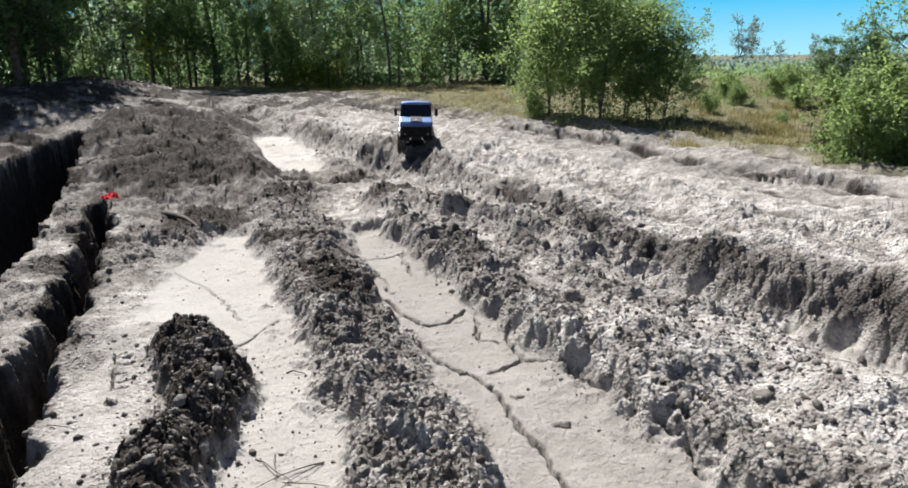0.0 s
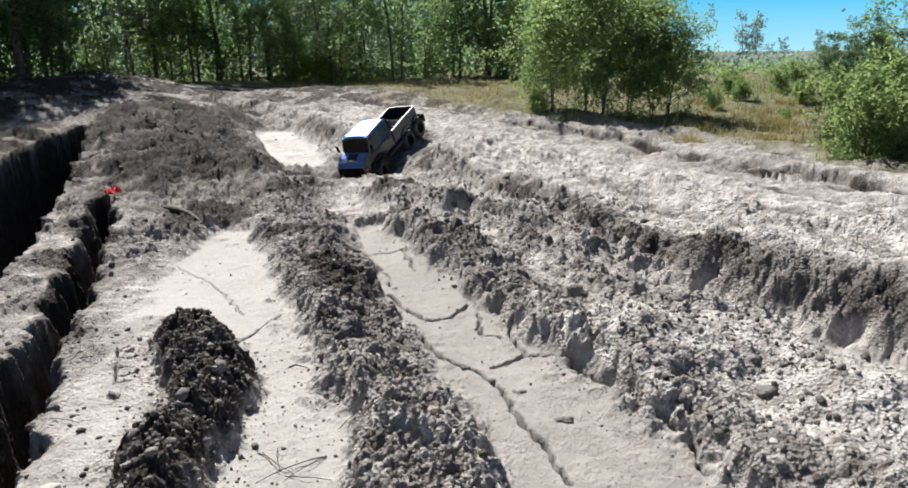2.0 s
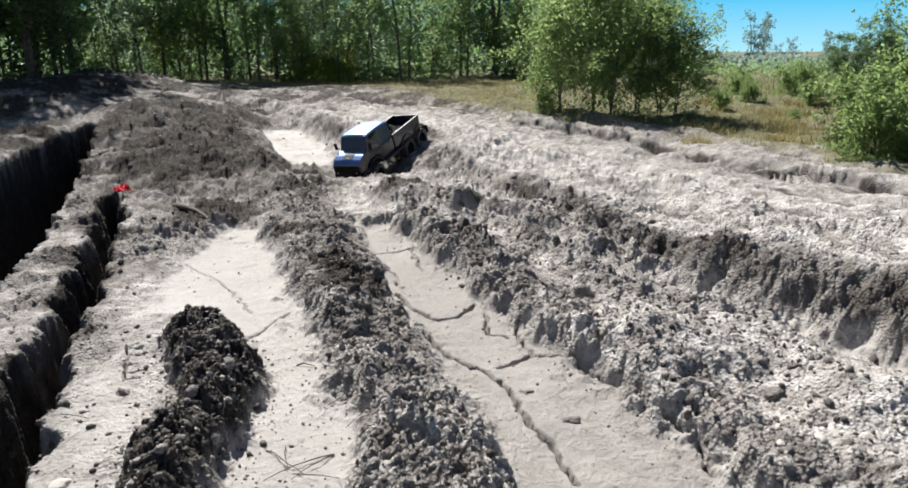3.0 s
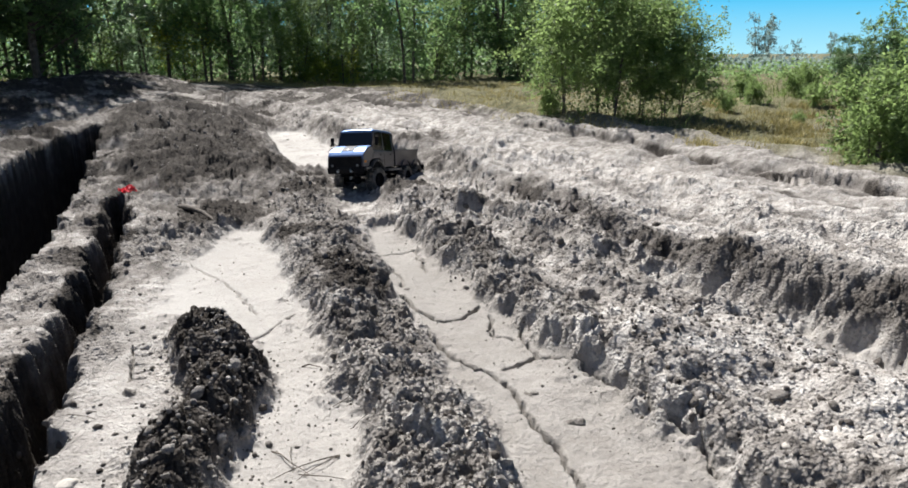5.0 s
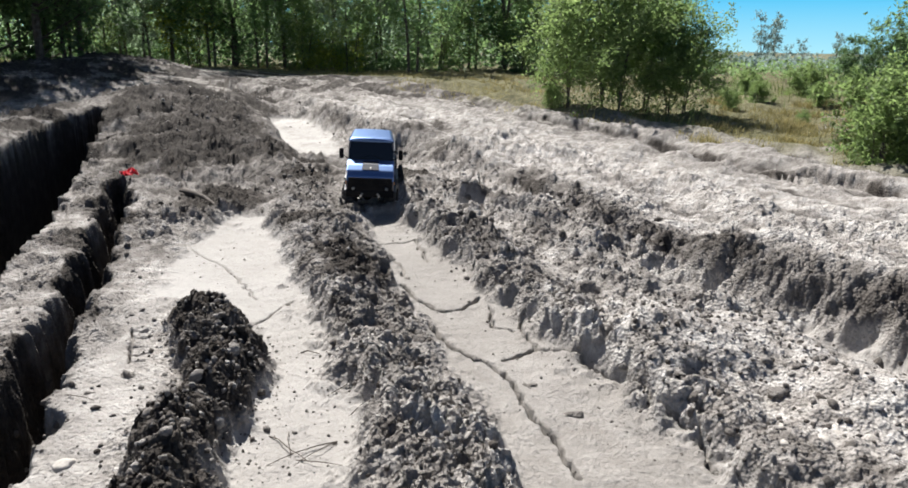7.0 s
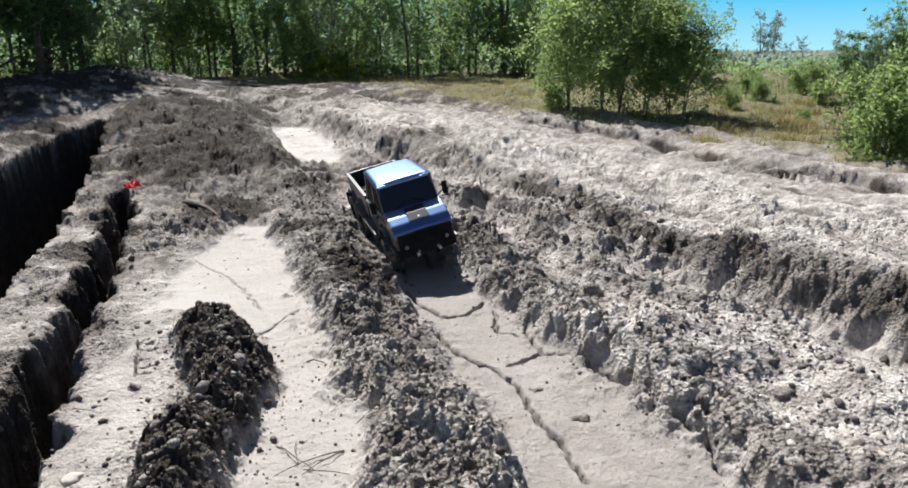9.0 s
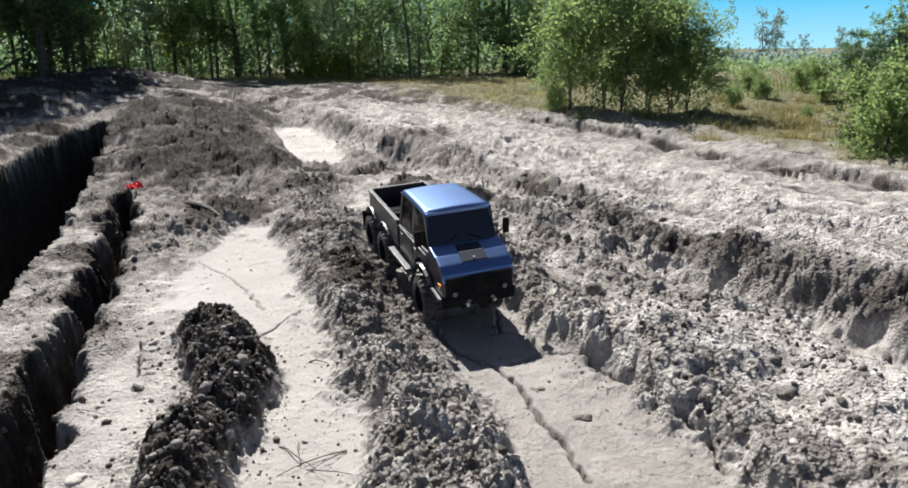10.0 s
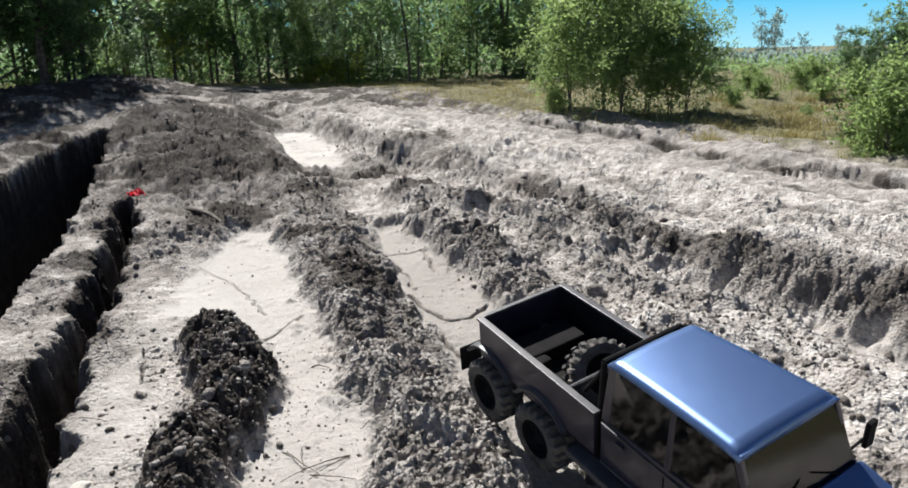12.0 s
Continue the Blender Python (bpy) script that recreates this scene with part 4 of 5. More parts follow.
def rim_bmesh():
    """A deep dish with a flange, a hub boss and slots between spokes."""
    bm = bmesh.new()
    prof = ((0.0195, 0.0345), (0.021, 0.033), (0.0195, 0.031), (0.010, 0.029), (0.006, 0.022), (0.008, 0.012), (0.014, 0.010), (0.015, 0.005), (0.015, 0.0008))
    seg = 24
    rings = [[bm.verts.new((x, r * math.cos(2 * math.pi * k / seg), r * math.sin(2 * math.pi * k / seg))) for x, r in prof] for k in range(seg)]
    for k in range(seg):
        for j in range(len(prof) - 1):
            a, b = rings[k], rings[(k + 1) % seg]
            bm.faces.new((a[j], b[j], b[j + 1], a[j + 1]))
    bmesh.ops.recalc_face_normals(bm, faces=bm.faces[:])
    bmesh.ops.scale(bm, vec=(1, R_TYRE / 0.060, R_TYRE / 0.060), verts=bm.verts[:])
    for k in range(6):
        t = 2 * math.pi * k / 6
        rod((0.007, 0.020 * math.cos(t), 0.020 * math.sin(t)), (0.0115, 0.020 * math.cos(t), 0.020 * math.sin(t)), 0.0022, 6, bm)
    return bm


def build_truck():
    truck = tagged(new("toy_truck"), "dark six-wheeled toy truck with sky-tinted blue roof and muddy tyres", "toy truck")

    def both(name, make, material, label="", smooth=False):
        """The same part on the right and, mirrored, on the left."""
        out = []
        for s in (1, -1):
            out.append(part(name, make(s), material, truck, label, smooth))
        return out

    # chassis
    both("frame_rail", lambda s: block(min(s * 0.026, s * 0.034), max(s * 0.026, s * 0.034), -0.455, 0.11, 0.068, 0.086, 0.001), BLACK)
    for y in AXLES:
        part("axle", rod((-0.06, y, R_TYRE), (0.06, y, R_TYRE), 0.007), BLACK, truck)
        bm = bmesh.new()
        bmesh.ops.create_uvsphere(bm, u_segments=10, v_segments=8, radius=0.017, matrix=Matrix.Translation((0.012, y, R_TYRE)))
        part("differential", bm, BLACK, truck, "", True)
        both("spring", lambda s: rod((s * 0.044, y, R_TYRE), (s * 0.036, y - 0.012, 0.115), 0.008, 8), METAL)
    part("gearbox", block(-0.024, 0.024, -0.21, -0.12, 0.055, 0.09, 0.004), BLACK, truck)
    part("drive_shaft", rod((0.01, -0.42, 0.066), (0.01, -0.02, 0.066), 0.005), METAL, truck)
    part("fuel_tank", rod((0.058, -0.235, 0.078), (0.058, -0.2, 0.078), 0.017, 12), BLACK, truck)

    # cab: lower shell, sills, pillars, roof
    shell = [(-0.180, 0.098), (-0.180, 0.166), (0.030, 0.174), (0.046, 0.192), (0.082, 0.182), (0.106, 0.170), (0.120, 0.154), (0.125, 0.136), (0.126, 0.108), (0.072, 0.106), (0.060, 0.128), (0.030, 0.138),
             (-0.030, 0.138), (-0.058, 0.122), (-0.066, 0.098)]
    cab = part("cab_body", extruded(shell, -0.079, 0.079, 0.0045), SHADED_PAINT, truck, "cab with shaded violet-black sides under a skylit blue hood")
    # hood faces get the skylit copy of the paint, the rest the shaded one
    cab.data.materials.append(SKYLIT_PAINT)
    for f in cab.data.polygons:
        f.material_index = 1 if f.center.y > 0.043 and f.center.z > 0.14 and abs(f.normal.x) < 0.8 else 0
    both("wheel_well", lambda s: extruded([(0.068, 0.108), (0.056, 0.127), (0.028, 0.136), (-0.028, 0.136), (-0.055, 0.120), (-0.062, 0.100)], s * 0.045, s * 0.0765), BLACK)
    roof = bmesh.new()
    nx, ny = 20, 20
    grid = []
    for i in range(nx + 1):
        row = []
        for j in range(ny + 1):
            u, v = 2 * i / nx - 1, j / ny
            half = 0.0695 + 0.0085 * v
            edge = max(abs(u), abs(2 * v - 1))
            z = 0.2530 + 0.0070 * v - 0.0030 * u * u - 0.0020 * (2 * v - 1) ** 2 - 0.006 * max(0.0, (edge - 0.90) / 0.10) ** 2
            row.append(roof.verts.new((half * u, -0.181 + 0.193 * v, z)))
        grid.append(row)
    for i in range(nx):
        for j in range(ny):
            roof.faces.new((grid[i][j], grid[i + 1][j], grid[i + 1][j + 1], grid[i][j + 1]))
    bmesh.ops.recalc_face_normals(roof, faces=roof.faces[:])
    bmesh.ops.solidify(roof, geom=roof.faces[:], thickness=0.004)
    part("roof", roof, SKYLIT_PAINT, truck, "smooth roof with the sky's blue put into its paint", True)

    def pillar(s, y_low, y_top, w_low, w_top, z_low=0.166, z_top=0.243):
        hl, ht = 0.0775, 0.0695 + 0.0085 * (y_top + 0.181) / 0.193 - 0.002
        return slab(((s * hl, y_low, z_low), (s * hl, y_low + w_low, z_low), (s * ht, y_top + w_top, z_top), (s * ht, y_top, z_top)), -s * 0.006, 0.0008)

    both("pillar", lambda s: pillar(s, 0.034, 0.003, 0.010, 0.009, 0.172, 0.249), SHADED_PAINT)
    both("pillar", lambda s: pillar(s, -0.079, -0.079, 0.009, 0.008, 0.166, 0.246), SHADED_PAINT)
    both("pillar", lambda s: pillar(s, -0.180, -0.179, 0.013, 0.013), SHADED_PAINT)
    part("header_rail", block(-0.073, 0.073, 0.0035, 0.011, 0.243, 0.252, 0.001), SKYLIT_PAINT, truck)

    def side_pane(s, y0, y1, t0, t1):
        hl, ht = 0.0760, 0.0660
        return slab(((s * hl, y0, 0.167), (s * hl, y1, 0.167), (s * (ht + 0.0015 + 0.0085 * (t1 + 0.17) / 0.19), t1, 0.243 + 0.006 * (t1 + 0.17) / 0.19), (s * (ht + 0.0015 + 0.0085 * (t0 + 0.17) / 0.19), t0, 0.243 + 0.006 * (t0 + 0.17) / 0.19)), -s * 0.0015)

    both("side_window", lambda s: side_pane(s, -0.071, 0.035, -0.072, 0.002), GLASS, "smoked front door window")
    both("side_window", lambda s: side_pane(s, -0.168, -0.079, -0.167, -0.079), GLASS, "smoked rear door window")
    part("windscreen", slab(((-0.074, 0.041, 0.186), (0.074, 0.041, 0.186), (0.0735, 0.008, 0.248), (-0.0735, 0.008, 0.248)), -0.0015), GLASS, truck, "smoked sloping windscreen")
    part("rear_window", slab(((-0.062, -0.178, 0.172), (0.062, -0.178, 0.172), (0.058, -0.178, 0.238), (-0.058, -0.178, 0.238)), 0.0015), GLASS, truck)
    part("rear_panel", block(-0.070, 0.070, -0.1815, -0.1795, 0.164, 0.176, 0.0006), SHADED_PAINT, truck)
    part("windscreen_seal", slab(((-0.0765, 0.0435, 0.1835), (0.0765, 0.0435, 0.1835), (0.0755, 0.0405, 0.1885), (-0.0755, 0.0405, 0.1885)), 0.0015), BLACK, truck)
    both("wiper", lambda s: rod((s * 0.045, 0.045, 0.190), (s * 0.008, 0.033, 0.204), 0.0009, 5), BLACK)
    part("dashboard", block(-0.07, 0.07, 0.012, 0.036, 0.168, 0.184, 0.003), BLACK, truck)
    both("seat", lambda s: block(min(s * 0.012, s * 0.06), max(s * 0.012, s * 0.06), -0.075, -0.06, 0.166, 0.222, 0.004), BLACK)
    part("rear_seat", block(-0.06, 0.06, -0.165, -0.15, 0.166, 0.215, 0.004), BLACK, truck)
    wheel_bm = bmesh.new()
    bmesh.ops.create_circle(wheel_bm, segments=16, radius=0.013, matrix=Matrix.Translation((-0.036, 0.0, 0.19)) @ Matrix.Rotation(1.0, 4, "X"))
    ring = wheel_bm.edges[:]
    res = bmesh.ops.extrude_edge_only(wheel_bm, edges=ring)
    for v in res["geom"]:
        if isinstance(v, bmesh.types.BMVert):
            v.co = Vector((-0.036, 0, 0.19)) + (v.co - Vector((-0.036, 0, 0.19))) * 0.82
    part("steering_wheel", wheel_bm, BLACK, truck)

    # hood panel, grille, lamps, bumper
    hood_z = lambda y: 0.192 - (y - 0.046) * 0.010 / 0.036 if y < 0.082 else 0.182 - (y - 0.082) * 0.012 / 0.024
    hood_panel = slab(((-0.026, 0.056, hood_z(0.056) + 0.0004), (0.026, 0.056, hood_z(0.056) + 0.0004), (0.027, 0.0815, hood_z(0.0815) + 0.0004), (-0.027, 0.0815, hood_z(0.0815) + 0.0004)), 0.0016)
    lower = slab(((-0.027, 0.0820, hood_z(0.082) + 0.0004), (0.027, 0.0820, hood_z(0.082) + 0.0004), (0.028, 0.104, hood_z(0.104) + 0.0004), (-0.028, 0.104, hood_z(0.104) + 0.0004)), 0.0016)
    copied = bpy.data.meshes.new("lower")
    lower.to_mesh(copied)
    lower.free()
    hood_panel.from_mesh(copied)
    part("hood_panel", hood_panel, SATIN, truck, "dark satin panel on the hood")
    badge = bmesh.new()
    bmesh.ops.create_cone(badge, cap_ends=True, segments=14, radius1=0.0036, radius2=0.0030, depth=0.002, matrix=Matrix.Translation((0, 0.098, hood_z(0.098) + 0.0026)) @ Matrix.Rotation(-0.46, 4, "X"))
    part("badge", badge, METAL, truck, "small round silver badge")
    part("grille", block(-0.0735, 0.0735, 0.1215, 0.1285, 0.107, 0.150, 0.003), BLACK, truck, "black grille")
    for k in range(4):
        part("grille_slat", block(-0.058, 0.058, 0.128, 0.1305, 0.1205 + 0.0075 * k, 0.1230 + 0.0075 * k, 0.0005), BLACK, truck)
    part("bumper", extruded([(0.112, 0.080), (0.128, 0.083), (0.131, 0.100), (0.128, 0.109), (0.112, 0.109)], -0.079, 0.079, 0.003), BLACK, truck, "heavy black front bumper")
    both("bumper_tip", lambda s: slab(((s * 0.079, 0.066, 0.100), (s * 0.079, 0.116, 0.096), (s * 0.079, 0.118, 0.103), (s * 0.079, 0.066, 0.108)), s * 0.008, 0.001), TRIM, "worn light grey bumper end")
    part("tow_hook", rod((0.03, 0.128, 0.090), (0.03, 0.138, 0.090), 0.004), METAL, truck)
    part("tow_hook", rod((-0.03, 0.128, 0.090), (-0.03, 0.138, 0.090), 0.004), METAL, truck)
    for x, z, r in ((0.055, 0.114, 0.0058), (-0.055, 0.114, 0.0058), (0.026, 0.096, 0.0048), (-0.026, 0.096, 0.0048)):
        y = 0.1265 if z > 0.1 else 0.1305
        rim_bm = rod((x, y - 0.003, z), (x, y + 0.004, z), r + 0.002, 16)
        lamp = part("headlamp" if z > 0.1 else "driving_lamp", rim_bm, BLACK, truck)
        lens = bmesh.new()
        bmesh.ops.create_uvsphere(lens, u_segments=14, v_segments=8, radius=r, matrix=Matrix.Translation((x, y + 0.0035, z)) @ Matrix.Diagonal((1, 0.4, 1, 1)))
        part("lens", lens, LAMP, lamp, "clear lamp lens", True)
    both("indicator", lambda s: block(min(s * 0.0785, s * 0.0815), max(s * 0.0785, s * 0.0815), 0.098, 0.112, 0.124, 0.132, 0.001), AMBER, "amber side indicator")

    # flares, steps, trim, handles, mirrors
    def flare(s, yc, zc, r, lo, hi):
        bm = bmesh.new()
        ring = []
        for k in range(9):
            a = radians(lo + (hi - lo) * k / 8)
            y, z = yc + r * math.cos(a), zc + r * math.sin(a)
            y2, z2 = yc + (r + 0.005) * math.cos(a), zc + (r + 0.005) * math.sin(a)
            ring.append([bm.verts.new(p) for p in ((s * 0.076, y, z), (s * 0.086, y, z), (s * 0.0875, y2, z2), (s * 0.076, y2, z2 + 0.003))])
        for a, b in zip(ring, ring[1:]):
            for j in range(4):
                bm.faces.new((a[j], b[j], b[(j + 1) % 4], a[(j + 1) % 4]))
        bm.faces.new(ring[0])
        bm.faces.new(ring[-1][::-1])
        bmesh.ops.recalc_face_normals(bm, faces=bm.faces[:])
        return bm

    both("wheel_flare", lambda s: flare(s, 0.0, 0.060, 0.068, 25, 158), TRIM, "worn grey wheel flare")
    both("wheel_flare", lambda s: flare(s, -0.299, 0.060, 0.062, 35, 145), TRIM, "worn grey wheel flare")
    both("wheel_flare", lambda s: flare(s, -0.427, 0.060, 0.062, 35, 145), TRIM, "worn grey wheel flare")
    both("side_step", lambda s: block(min(s * 0.072, s * 0.096), max(s * 0.072, s * 0.096), -0.225, -0.078, 0.083, 0.092, 0.002), TRIM, "scuffed grey side step")
    both("step_bracket", lambda s: block(min(s * 0.034, s * 0.078), max(s * 0.034, s * 0.078), -0.16, -0.145, 0.076, 0.086, 0.001), BLACK)
    both("waist_trim", lambda s: block(min(s * 0.0785, s * 0.0815), max(s * 0.0785, s * 0.0815), -0.176, 0.022, 0.1605, 0.1645, 0.001), TRIM, "shiny grey waist strip")
    both("sill_trim", lambda s: block(min(s * 0.0785, s * 0.081), max(s * 0.0785, s * 0.081), -0.176, -0.066, 0.1005, 0.104, 0.0008), TRIM, "shiny grey sill strip")
    for y in (-0.052, -0.150):
        both("door_handle", lambda s: block(min(s * 0.0785, s * 0.084), max(s * 0.0785, s * 0.084), y, y + 0.014, 0.150, 0.1545, 0.0012), TRIM, "small grey door handle")
    for y in (-0.0765, 0.030):
        both("door_gap", lambda s: block(min(s * 0.0786, s * 0.0796), max(s * 0.0786, s * 0.0796), y, y + 0.0016, 0.106 if y < 0 else 0.14, 0.160), BLACK)
    for s in (1, -1):
        arm = part("mirror_arm", rod((s * 0.077, 0.030, 0.190), (s * 0.098, 0.036, 0.205), 0.0016, 6), BLACK, truck)
        part("mirror", block(min(s * 0.093, s * 0.107), max(s * 0.093, s * 0.107), 0.034, 0.040, 0.192, 0.226, 0.002), BLACK, arm, "black door mirror")

    # load bed with its rails, roll bar and load
    part("bed_floor", block(-0.079, 0.079, -0.448, -0.188, 0.098, 0.104, 0.001), BLACK, truck)
    both("bed_side", lambda s: block(min(s * 0.076, s * 0.081), max(s * 0.076, s * 0.081), -0.448, -0.188, 0.104, 0.168, 0.001), SHADED_PAINT, "bed side in the shaded violet-black")
    both("bed_liner", lambda s: block(min(s * 0.0735, s * 0.0757), max(s * 0.0735, s * 0.0757), -0.445, -0.193, 0.104, 0.1675, 0.0005), BLACK)
    both("bed_rail", lambda s: block(min(s * 0.073, s * 0.0835), max(s * 0.073, s * 0.0835), -0.451, -0.186, 0.168, 0.1725, 0.0012), TRIM, "worn grey top rail")
    part("tailgate", block(-0.076, 0.076, -0.4515, -0.446, 0.102, 0.168, 0.001), SHADED_PAINT, truck)
    part("bed_rail", block(-0.073, 0.073, -0.4525, -0.445, 0.168, 0.1725, 0.0012), TRIM, truck, "worn grey top rail")
    part("bulkhead", block(-0.076, 0.076, -0.192, -0.187, 0.104, 0.170, 0.001), BLACK, truck)
    part("cross_brace", rod((-0.074, -0.245, 0.168), (0.074, -0.245, 0.168), 0.0035), TRIM, truck)
    bar = rod((-0.066, -0.193, 0.168), (-0.062, -0.193, 0.236), 0.004)
    rod((0.066, -0.193, 0.168), (0.062, -0.193, 0.236), 0.004, 8, bar)
    rod((-0.064, -0.193, 0.236), (0.064, -0.193, 0.236), 0.004, 8, bar)
    part("roll_bar", bar, BLACK, truck, "black tube roll bar behind the cab")
    both("bar_strut", lambda s: rod((s * 0.058, -0.195, 0.225), (s * 0.058, -0.232, 0.166), 0.003), BLACK)
    spare = part("spare_wheel", tyre_bmesh(), RUBBER, truck, "dark knobbly spare tyre lying in the bed")
    spare.matrix_basis = Matrix.Translation((-0.004, -0.272, 0.136)) @ Matrix.Rotation(radians(38), 4, "X") @ Matrix.Rotation(radians(80), 4, "Z")
    spare_rim = part("rim", rim_bmesh(), BLACK, spare)
    part("toolbox", block(-0.06, 0.055, -0.425, -0.37, 0.104, 0.128, 0.003), BLACK, truck, "black box in the bed")
    part("jerry_can", block(0.03, 0.07, -0.352, -0.335, 0.104, 0.142, 0.004), BLACK, truck)
    both("mud_flap", lambda s: block(min(s * 0.055, s * 0.094), max(s * 0.055, s * 0.094), -0.492, -0.489, 0.055, 0.098, 0.0008), BLACK)
    both("tail_lamp", lambda s: block(min(s * 0.05, s * 0.07), max(s * 0.05, s * 0.07), -0.4545, -0.4505, 0.108, 0.116, 0.001), AMBER)

    # wheels
    tyre_mesh, rim_mesh, wheels = None, None, []
    for y in AXLES:
        for s in (1, -1):
            if tyre_mesh is None:
                w = part("wheel", tyre_bmesh(), RUBBER, truck, "knobbly tyre caked with grey mud")
                r = part("rim", rim_bmesh(), BLACK, w, "black dished rim")
                tyre_mesh, rim_mesh = w.data, r.data
            else:
                w = tagged(new("wheel", tyre_mesh), "knobbly tyre caked with grey mud")
                r = tagged(new("rim", rim_mesh), "black dished rim")
                w.parent, r.parent = truck, w
            wheels.append((w, s, y))
    return truck, wheels


truck, wheels = build_truck()


# ---- the far sky over the clearing ----
def sky_backdrop():
    m = bpy.data.materials.new("far_sky")
    m.use_nodes = True
    n, l = m.node_tree.nodes, m.node_tree.links
    n.remove(n["Principled BSDF"])
    e, tc, sep = n.new("ShaderNodeEmission"), n.new("ShaderNodeTexCoord"), n.new("ShaderNodeSeparateXYZ")
    l.new(tc.outputs["Generated"], sep.inputs[0])
    l.new(ramp(n, l, sep.outputs["Z"], ((0.05, (0.42, 0.82, 0.97)), (0.30, (0.08, 0.56, 0.94)), (1.0, (0.04, 0.36, 0.85)))), e.inputs["Color"])
    e.inputs["Strength"].default_value = 0.56
    l.new(e.outputs[0], n["Material Output"].inputs["Surface"])
    bm = bmesh.new()
    cols = []
    for k in range(25):
        a = radians(-52 + 104 * k / 24)
        cols.append([bm.verts.new((400 * math.sin(a), 400 * math.cos(a), z)) for z in (-6, 30, 70, 110)])
    for a, b in zip(cols, cols[1:]):
        for j in range(3):
            bm.faces.new((a[j], b[j], b[j + 1], a[j + 1]))
    ob = part("backdrop", bm, m)
    return tagged(ob, "clear cyan sky low over the trees", "sky", kind="structure")


sky_backdrop()


# ---- small things on the ground ----
def rock(name, size, seed, material, squash=(1, 1, 0.7), subdiv=3, jag=0.28):
    rng = np.random.default_rng(seed)
    bm = bmesh.new()
    bmesh.ops.create_icosphere(bm, subdivisions=subdiv, radius=1.0)
    off = Vector(rng.random(3) * 50)
    for v in bm.verts:
        p = v.co.copy()
        k = 1 + jag * noise.noise(p * 1.3 + off) + 0.55 * jag * noise.noise(p * 3.1 + off) + 0.35 * jag * noise.noise(p * 7 + off)
        v.co = Vector((p.x * squash[0], p.y * squash[1], p.z * squash[2])) * k * size
    return part(name, bm, material, None, "", True)


def lay(ob, x, y, sunk=0.0, turn=0.0):
    z, *_ = ground_at(np.array([x]), np.array([y]))
    ob.matrix_basis = Matrix.Translation((x, y, float(z[0]) - sunk)) @ Matrix.Rotation(radians(turn), 4, "Z")
    return ob


for k, (x, y, s, sq) in enumerate(((0.043, 1.273, 0.013, (1, 0.8, 0.8)), (-0.705, 1.174, 0.025, (1.1, 0.9, 0.8)), (-0.589, 1.174, 0.016, (1, 1, 0.8)), (-0.626, 1.107, 0.01, (1, 1, 0.7)), (0.141, 1.174, 0.017, (1.5, 0.8, 0.6)), (0.206, 1.081, 0.02, (1.4, 0.9, 0.55)), (-0.348, 1.174, 0.014, (0.7, 1.3, 0.8)), (-0.123, 1.738, 0.014, (1.3, 0.8, 0.6)), (0.553, 1.107, 0.022, (1.2, 1, 0.7)), (-0.212, 1.282, 0.016, (1.2, 1, 0.8)), (0.305, 1.544, 0.028, (1.2, 1, 0.8)), (0.365, 1.438, 0.024, (1.1, 1, 0.8)))):
    tagged(lay(rock("mud_clod", 0.8 * s, 40 + k, CLOD, (sq[0] * 0.85, sq[1], sq[2]), 3, 0.6), x, y, s * 0.25, 37 * k), "single dark crumbly clod lying on the dried silt", "mud clod", "single clods")
for k, (x, y, s) in enumerate(((-0.740, 1.102, 0.014), (-0.562, 0.909, 0.014), (0.502, 0.969, 0.01), (0.588, 0.980, 0.012), (0.623, 0.954, 0.009), (0.542, 0.934, 0.011), (0.602, 0.909, 0.01), (0.658, 1.010, 0.01), (0.472, 0.904, 0.008))):
    tagged(lay(rock("stone", s, 70 + k, STONE, (1.2, 0.9, 0.6)), x, y, s * 0.25, 50 * k), "small pale stone in the mud", "stone", "small stones")


def red_scrap():
    """A crumpled bit of red plastic film."""
    rng = np.random.default_rng(3)
    bm = bmesh.new()
    bmesh.ops.create_grid(bm, x_segments=9, y_segments=7, size=1.0)
    for v in bm.verts:
        p = v.co.copy()
        w = noise.noise(p * 1.7 + Vector((3, 1, 0)))
        v.co = Vector((p.x * 0.036 * (1 - 0.3 * abs(p.y)), p.y * 0.026 + 0.006 * w, 0.016 + 0.022 * noise.noise(p * 1.3) + 0.010 * noise.noise(p * 3.7) + 0.004 * rng.normal()))
    bmesh.ops.solidify(bm, geom=bm.faces[:], thickness=0.0006)
    return part("plastic_scrap", bm, RED)


tagged(lay(red_scrap(), -1.251, 2.695, -0.004, 25), "crumpled scrap of bright red plastic on the mud", "plastic scrap")


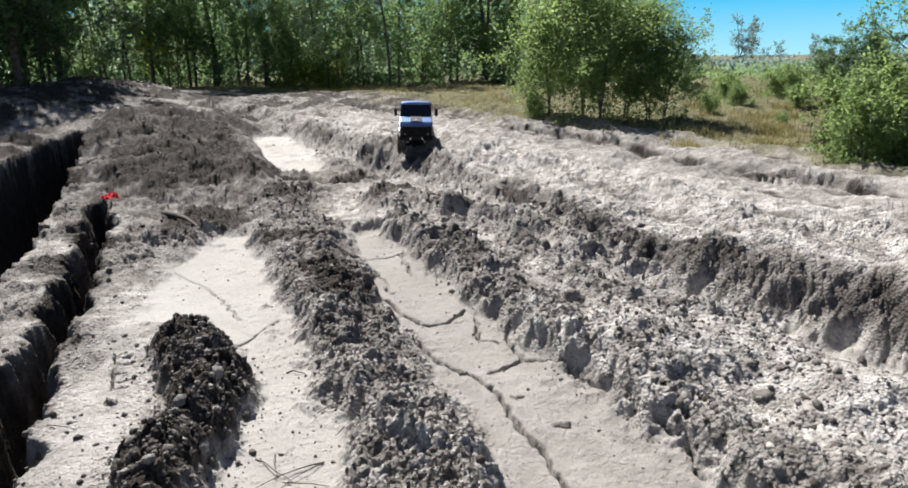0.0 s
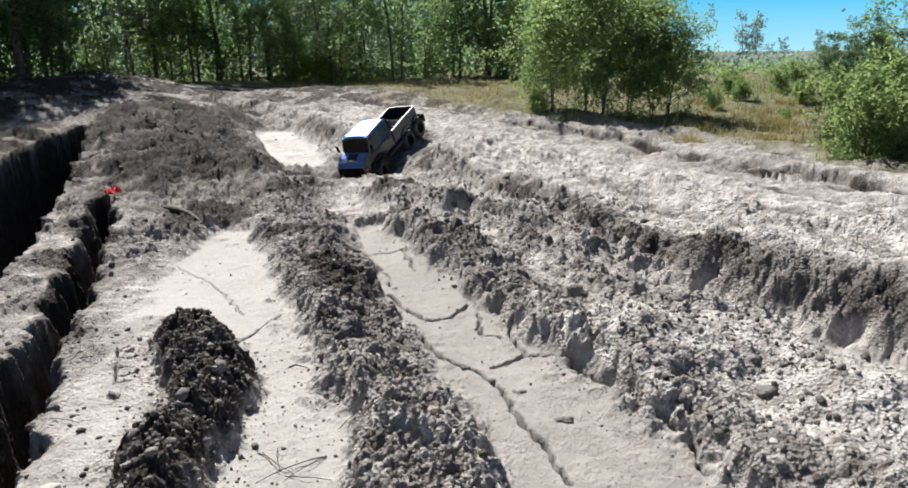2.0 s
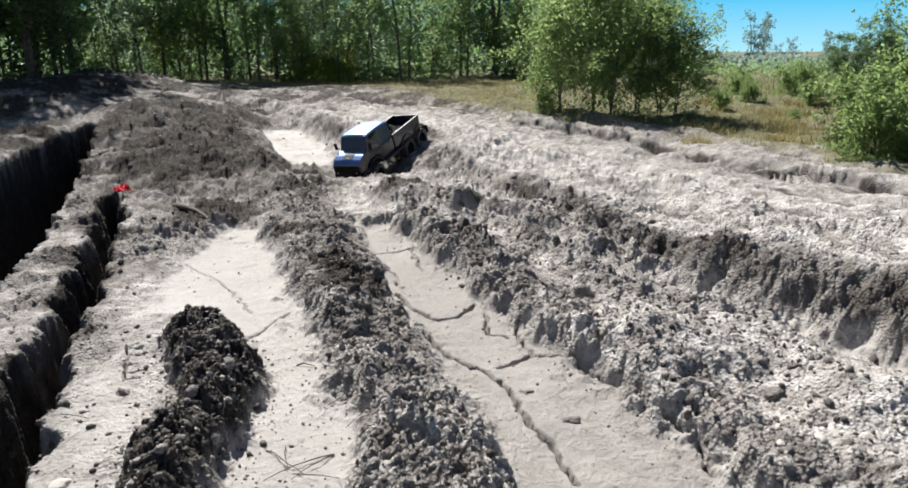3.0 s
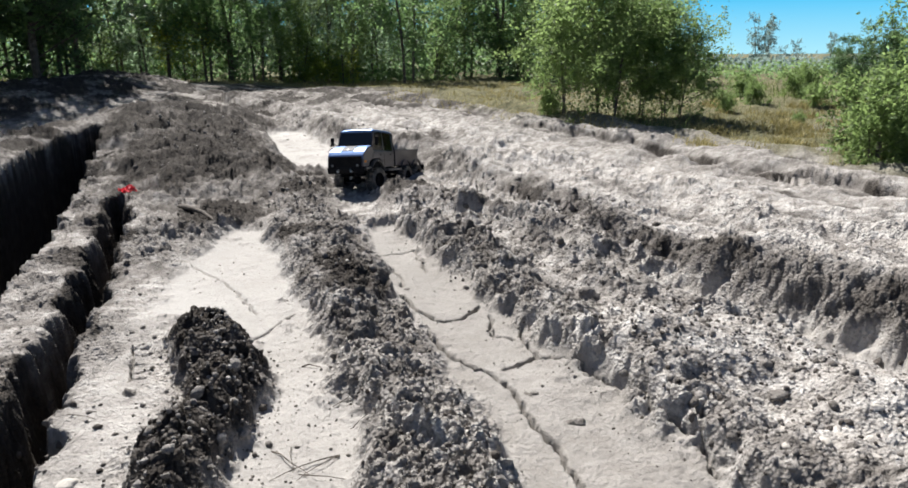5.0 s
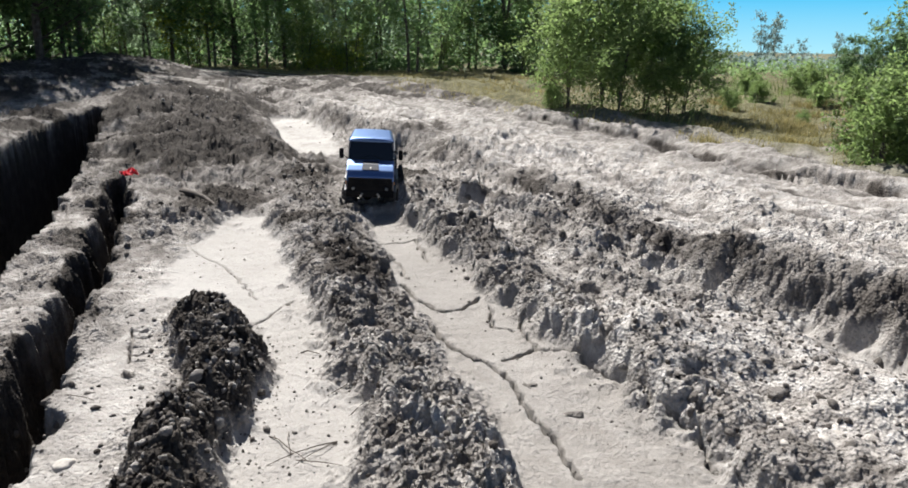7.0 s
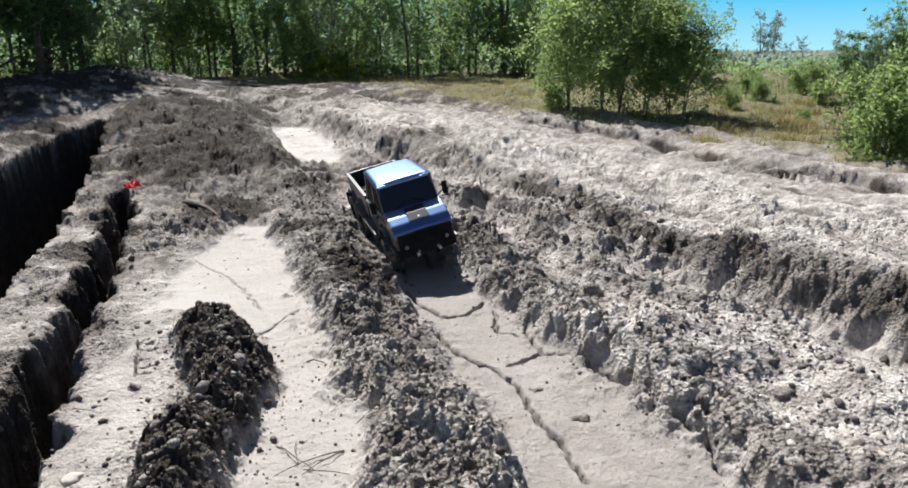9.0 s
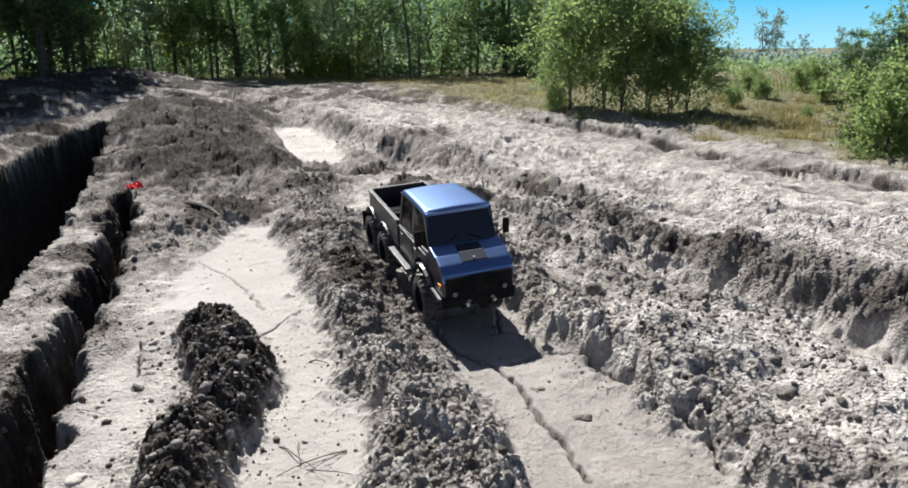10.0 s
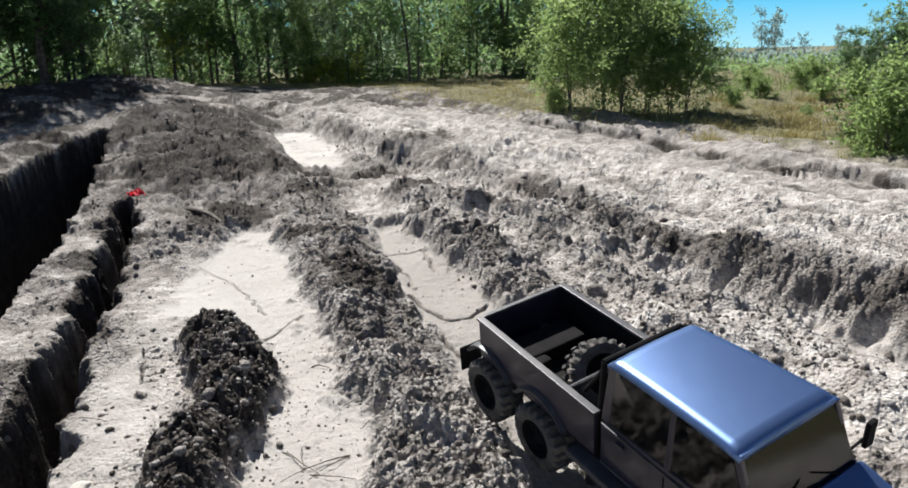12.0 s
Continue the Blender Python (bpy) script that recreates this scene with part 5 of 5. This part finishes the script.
def twig(a, b, r, label, rise=0.006, bow=0.006):
    """A thin bent stick from place to place, lying on the ground."""
    pts = []
    for k in range(6):
        f = k / 5
        x, y = a[0] * (1 - f) + b[0] * f, a[1] * (1 - f) + b[1] * f
        x, y = x + bow * math.sin(7 * f + 40 * a[0]) * f * (1 - f) * 2, y + bow * math.cos(5 * f + 30 * b[0]) * f * (1 - f) * 2
        z, *_ = ground_at(np.array([x]), np.array([y]), False)
        pts.append((x, y, float(z[0]) + 0.5 * r + rise * 4 * f * (1 - f)))
    foot = Vector(pts[0])
    verts, faces = tube([Vector(p) - foot for p in pts], [r * (1 - 0.55 * k / 5) for k in range(6)], 6)
    ob = new("twig", quick_mesh("twig", verts, faces, TWIG, True))
    ob.location = foot
    return tagged(ob, label, "twig", "twigs")


DRY = "thin dark dry twig on the silt"
for a, b, r in (((-0.291, 1.005), (-0.216, 0.939), 0.0016), ((-0.263, 1.017), (-0.246, 0.949), 0.0012), ((-0.181, 0.990), (-0.276, 0.929), 0.0016), ((-0.181, 0.987), (-0.236, 0.929), 0.0013), ((-0.236, 0.944), (-0.161, 0.919), 0.0014), ((-0.303, 1.299), (-0.264, 1.287), 0.0026), ((-0.237, 1.199), (-0.202, 1.235), 0.0013), ((-0.221, 1.127), (-0.176, 1.168), 0.0013), ((-0.171, 1.066), (-0.121, 1.097), 0.0012), ((-0.664, 1.097), (-0.604, 1.086), 0.0011)):
    twig(a, b, 0.7 * r, DRY)
twig((-1.017, 2.592), (-0.801, 2.328), 0.011, "thick weathered stick half sunk in the clods", 0.02, 0.02)


# ---- what moves ----
DRIVE = (
    (0.0, -0.118, 3.609, 0.106, 182.5, -0.9, -1.2), (0.5, -0.193, 3.617, 0.052, 169.3, -8.4, -0.6), (1.0, -0.234, 3.640, 0.004, 162.8, -19.0, 4.7),
    (1.5, -0.311, 3.605, -0.045, 157.9, -26.8, 4.2), (2.0, -0.351, 3.562, -0.045, 153.9, -24.6, 6.2), (2.5, -0.380, 3.535, -0.045, 149.7, -22.2, 6.1),
    (3.0, -0.401, 3.472, -0.044, 152.1, -17.6, 4.1), (3.6, -0.406, 3.330, -0.033, 154.0, -11.0, 4.0), (4.3, -0.402, 3.120, -0.005, 157.5, -1.0, 4.0),
    (5.0, -0.389, 2.927, 0.019, 160.9, 6.5, 3.9), (5.5, -0.368, 2.797, 0.038, 167.7, 8.6, 1.6), (6.0, -0.359, 2.675, -0.004, 170.9, 3.3, 0.3),
    (6.5, -0.351, 2.620, -0.002, 178.3, -3.5, -7.8), (7.0, -0.305, 2.478, 0.001, 185.1, -5.5, -2.0), (8.0, -0.205, 2.190, 0.000, 192.8, -5.4, 6.5),
    (9.0, -0.104, 1.907, -0.001, 199.7, -5.3, 13.2), (9.5, -0.072, 1.727, 0.010, 199.0, -5.3, 10.9), (10.0, -0.006, 1.520, -0.003, 201.3, -6.4, 3.5),
    (10.5, 0.043, 1.318, 0.008, 201.6, -5.2, 4.6), (11.0, 0.126, 1.150, -0.016, 205.6, -8.2, 2.5), (11.5, 0.207, 0.987, -0.043, 207.9, -9.5, 3.0),
    (12.0, 0.333, 0.700, -0.037, 211.5, -9.0, 9.0),
)
STEER = ((0.0, 0), (1.0, 12), (2.5, 14), (4.5, -10), (6.0, -16), (7.0, -8), (9.0, -6), (10.5, 0), (12.0, 2))


def motions():
    def truck_pose(x, y, z, turn, nose, lean):
        return (Matrix.Translation((x, y, z)) @ Matrix.Rotation(radians(turn), 4, "Z") @ Matrix.Rotation(radians(nose), 4, "X")
                @ Matrix.Rotation(radians(lean), 4, "Y"))

    walk(truck, [(row[0], truck_pose(*row[1:])) for row in DRIVE])
    times = np.arange(0, 12.01, 0.1)
    keyed = np.array(DRIVE)
    way = np.cumsum(np.r_[0, np.linalg.norm(np.diff(keyed[:, 1:4], axis=0), axis=1)])
    gone = np.interp(times, keyed[:, 0], way)
    steer = np.interp(times, *np.array(STEER, float).T)
    for wheel, side, y in wheels:
        rows = []
        for t, d, a in zip(times, gone, steer):
            turn = radians((a if y == 0.0 else 0) + (0 if side > 0 else 180))
            rows.append((float(t), Matrix.Translation((side * TRACK_X, y, R_TYRE)) @ Matrix.Rotation(turn, 4, "Z")
                         @ Matrix.Rotation(-side * d / R_TYRE, 4, "X")))
        walk(wheel, rows)


motions()
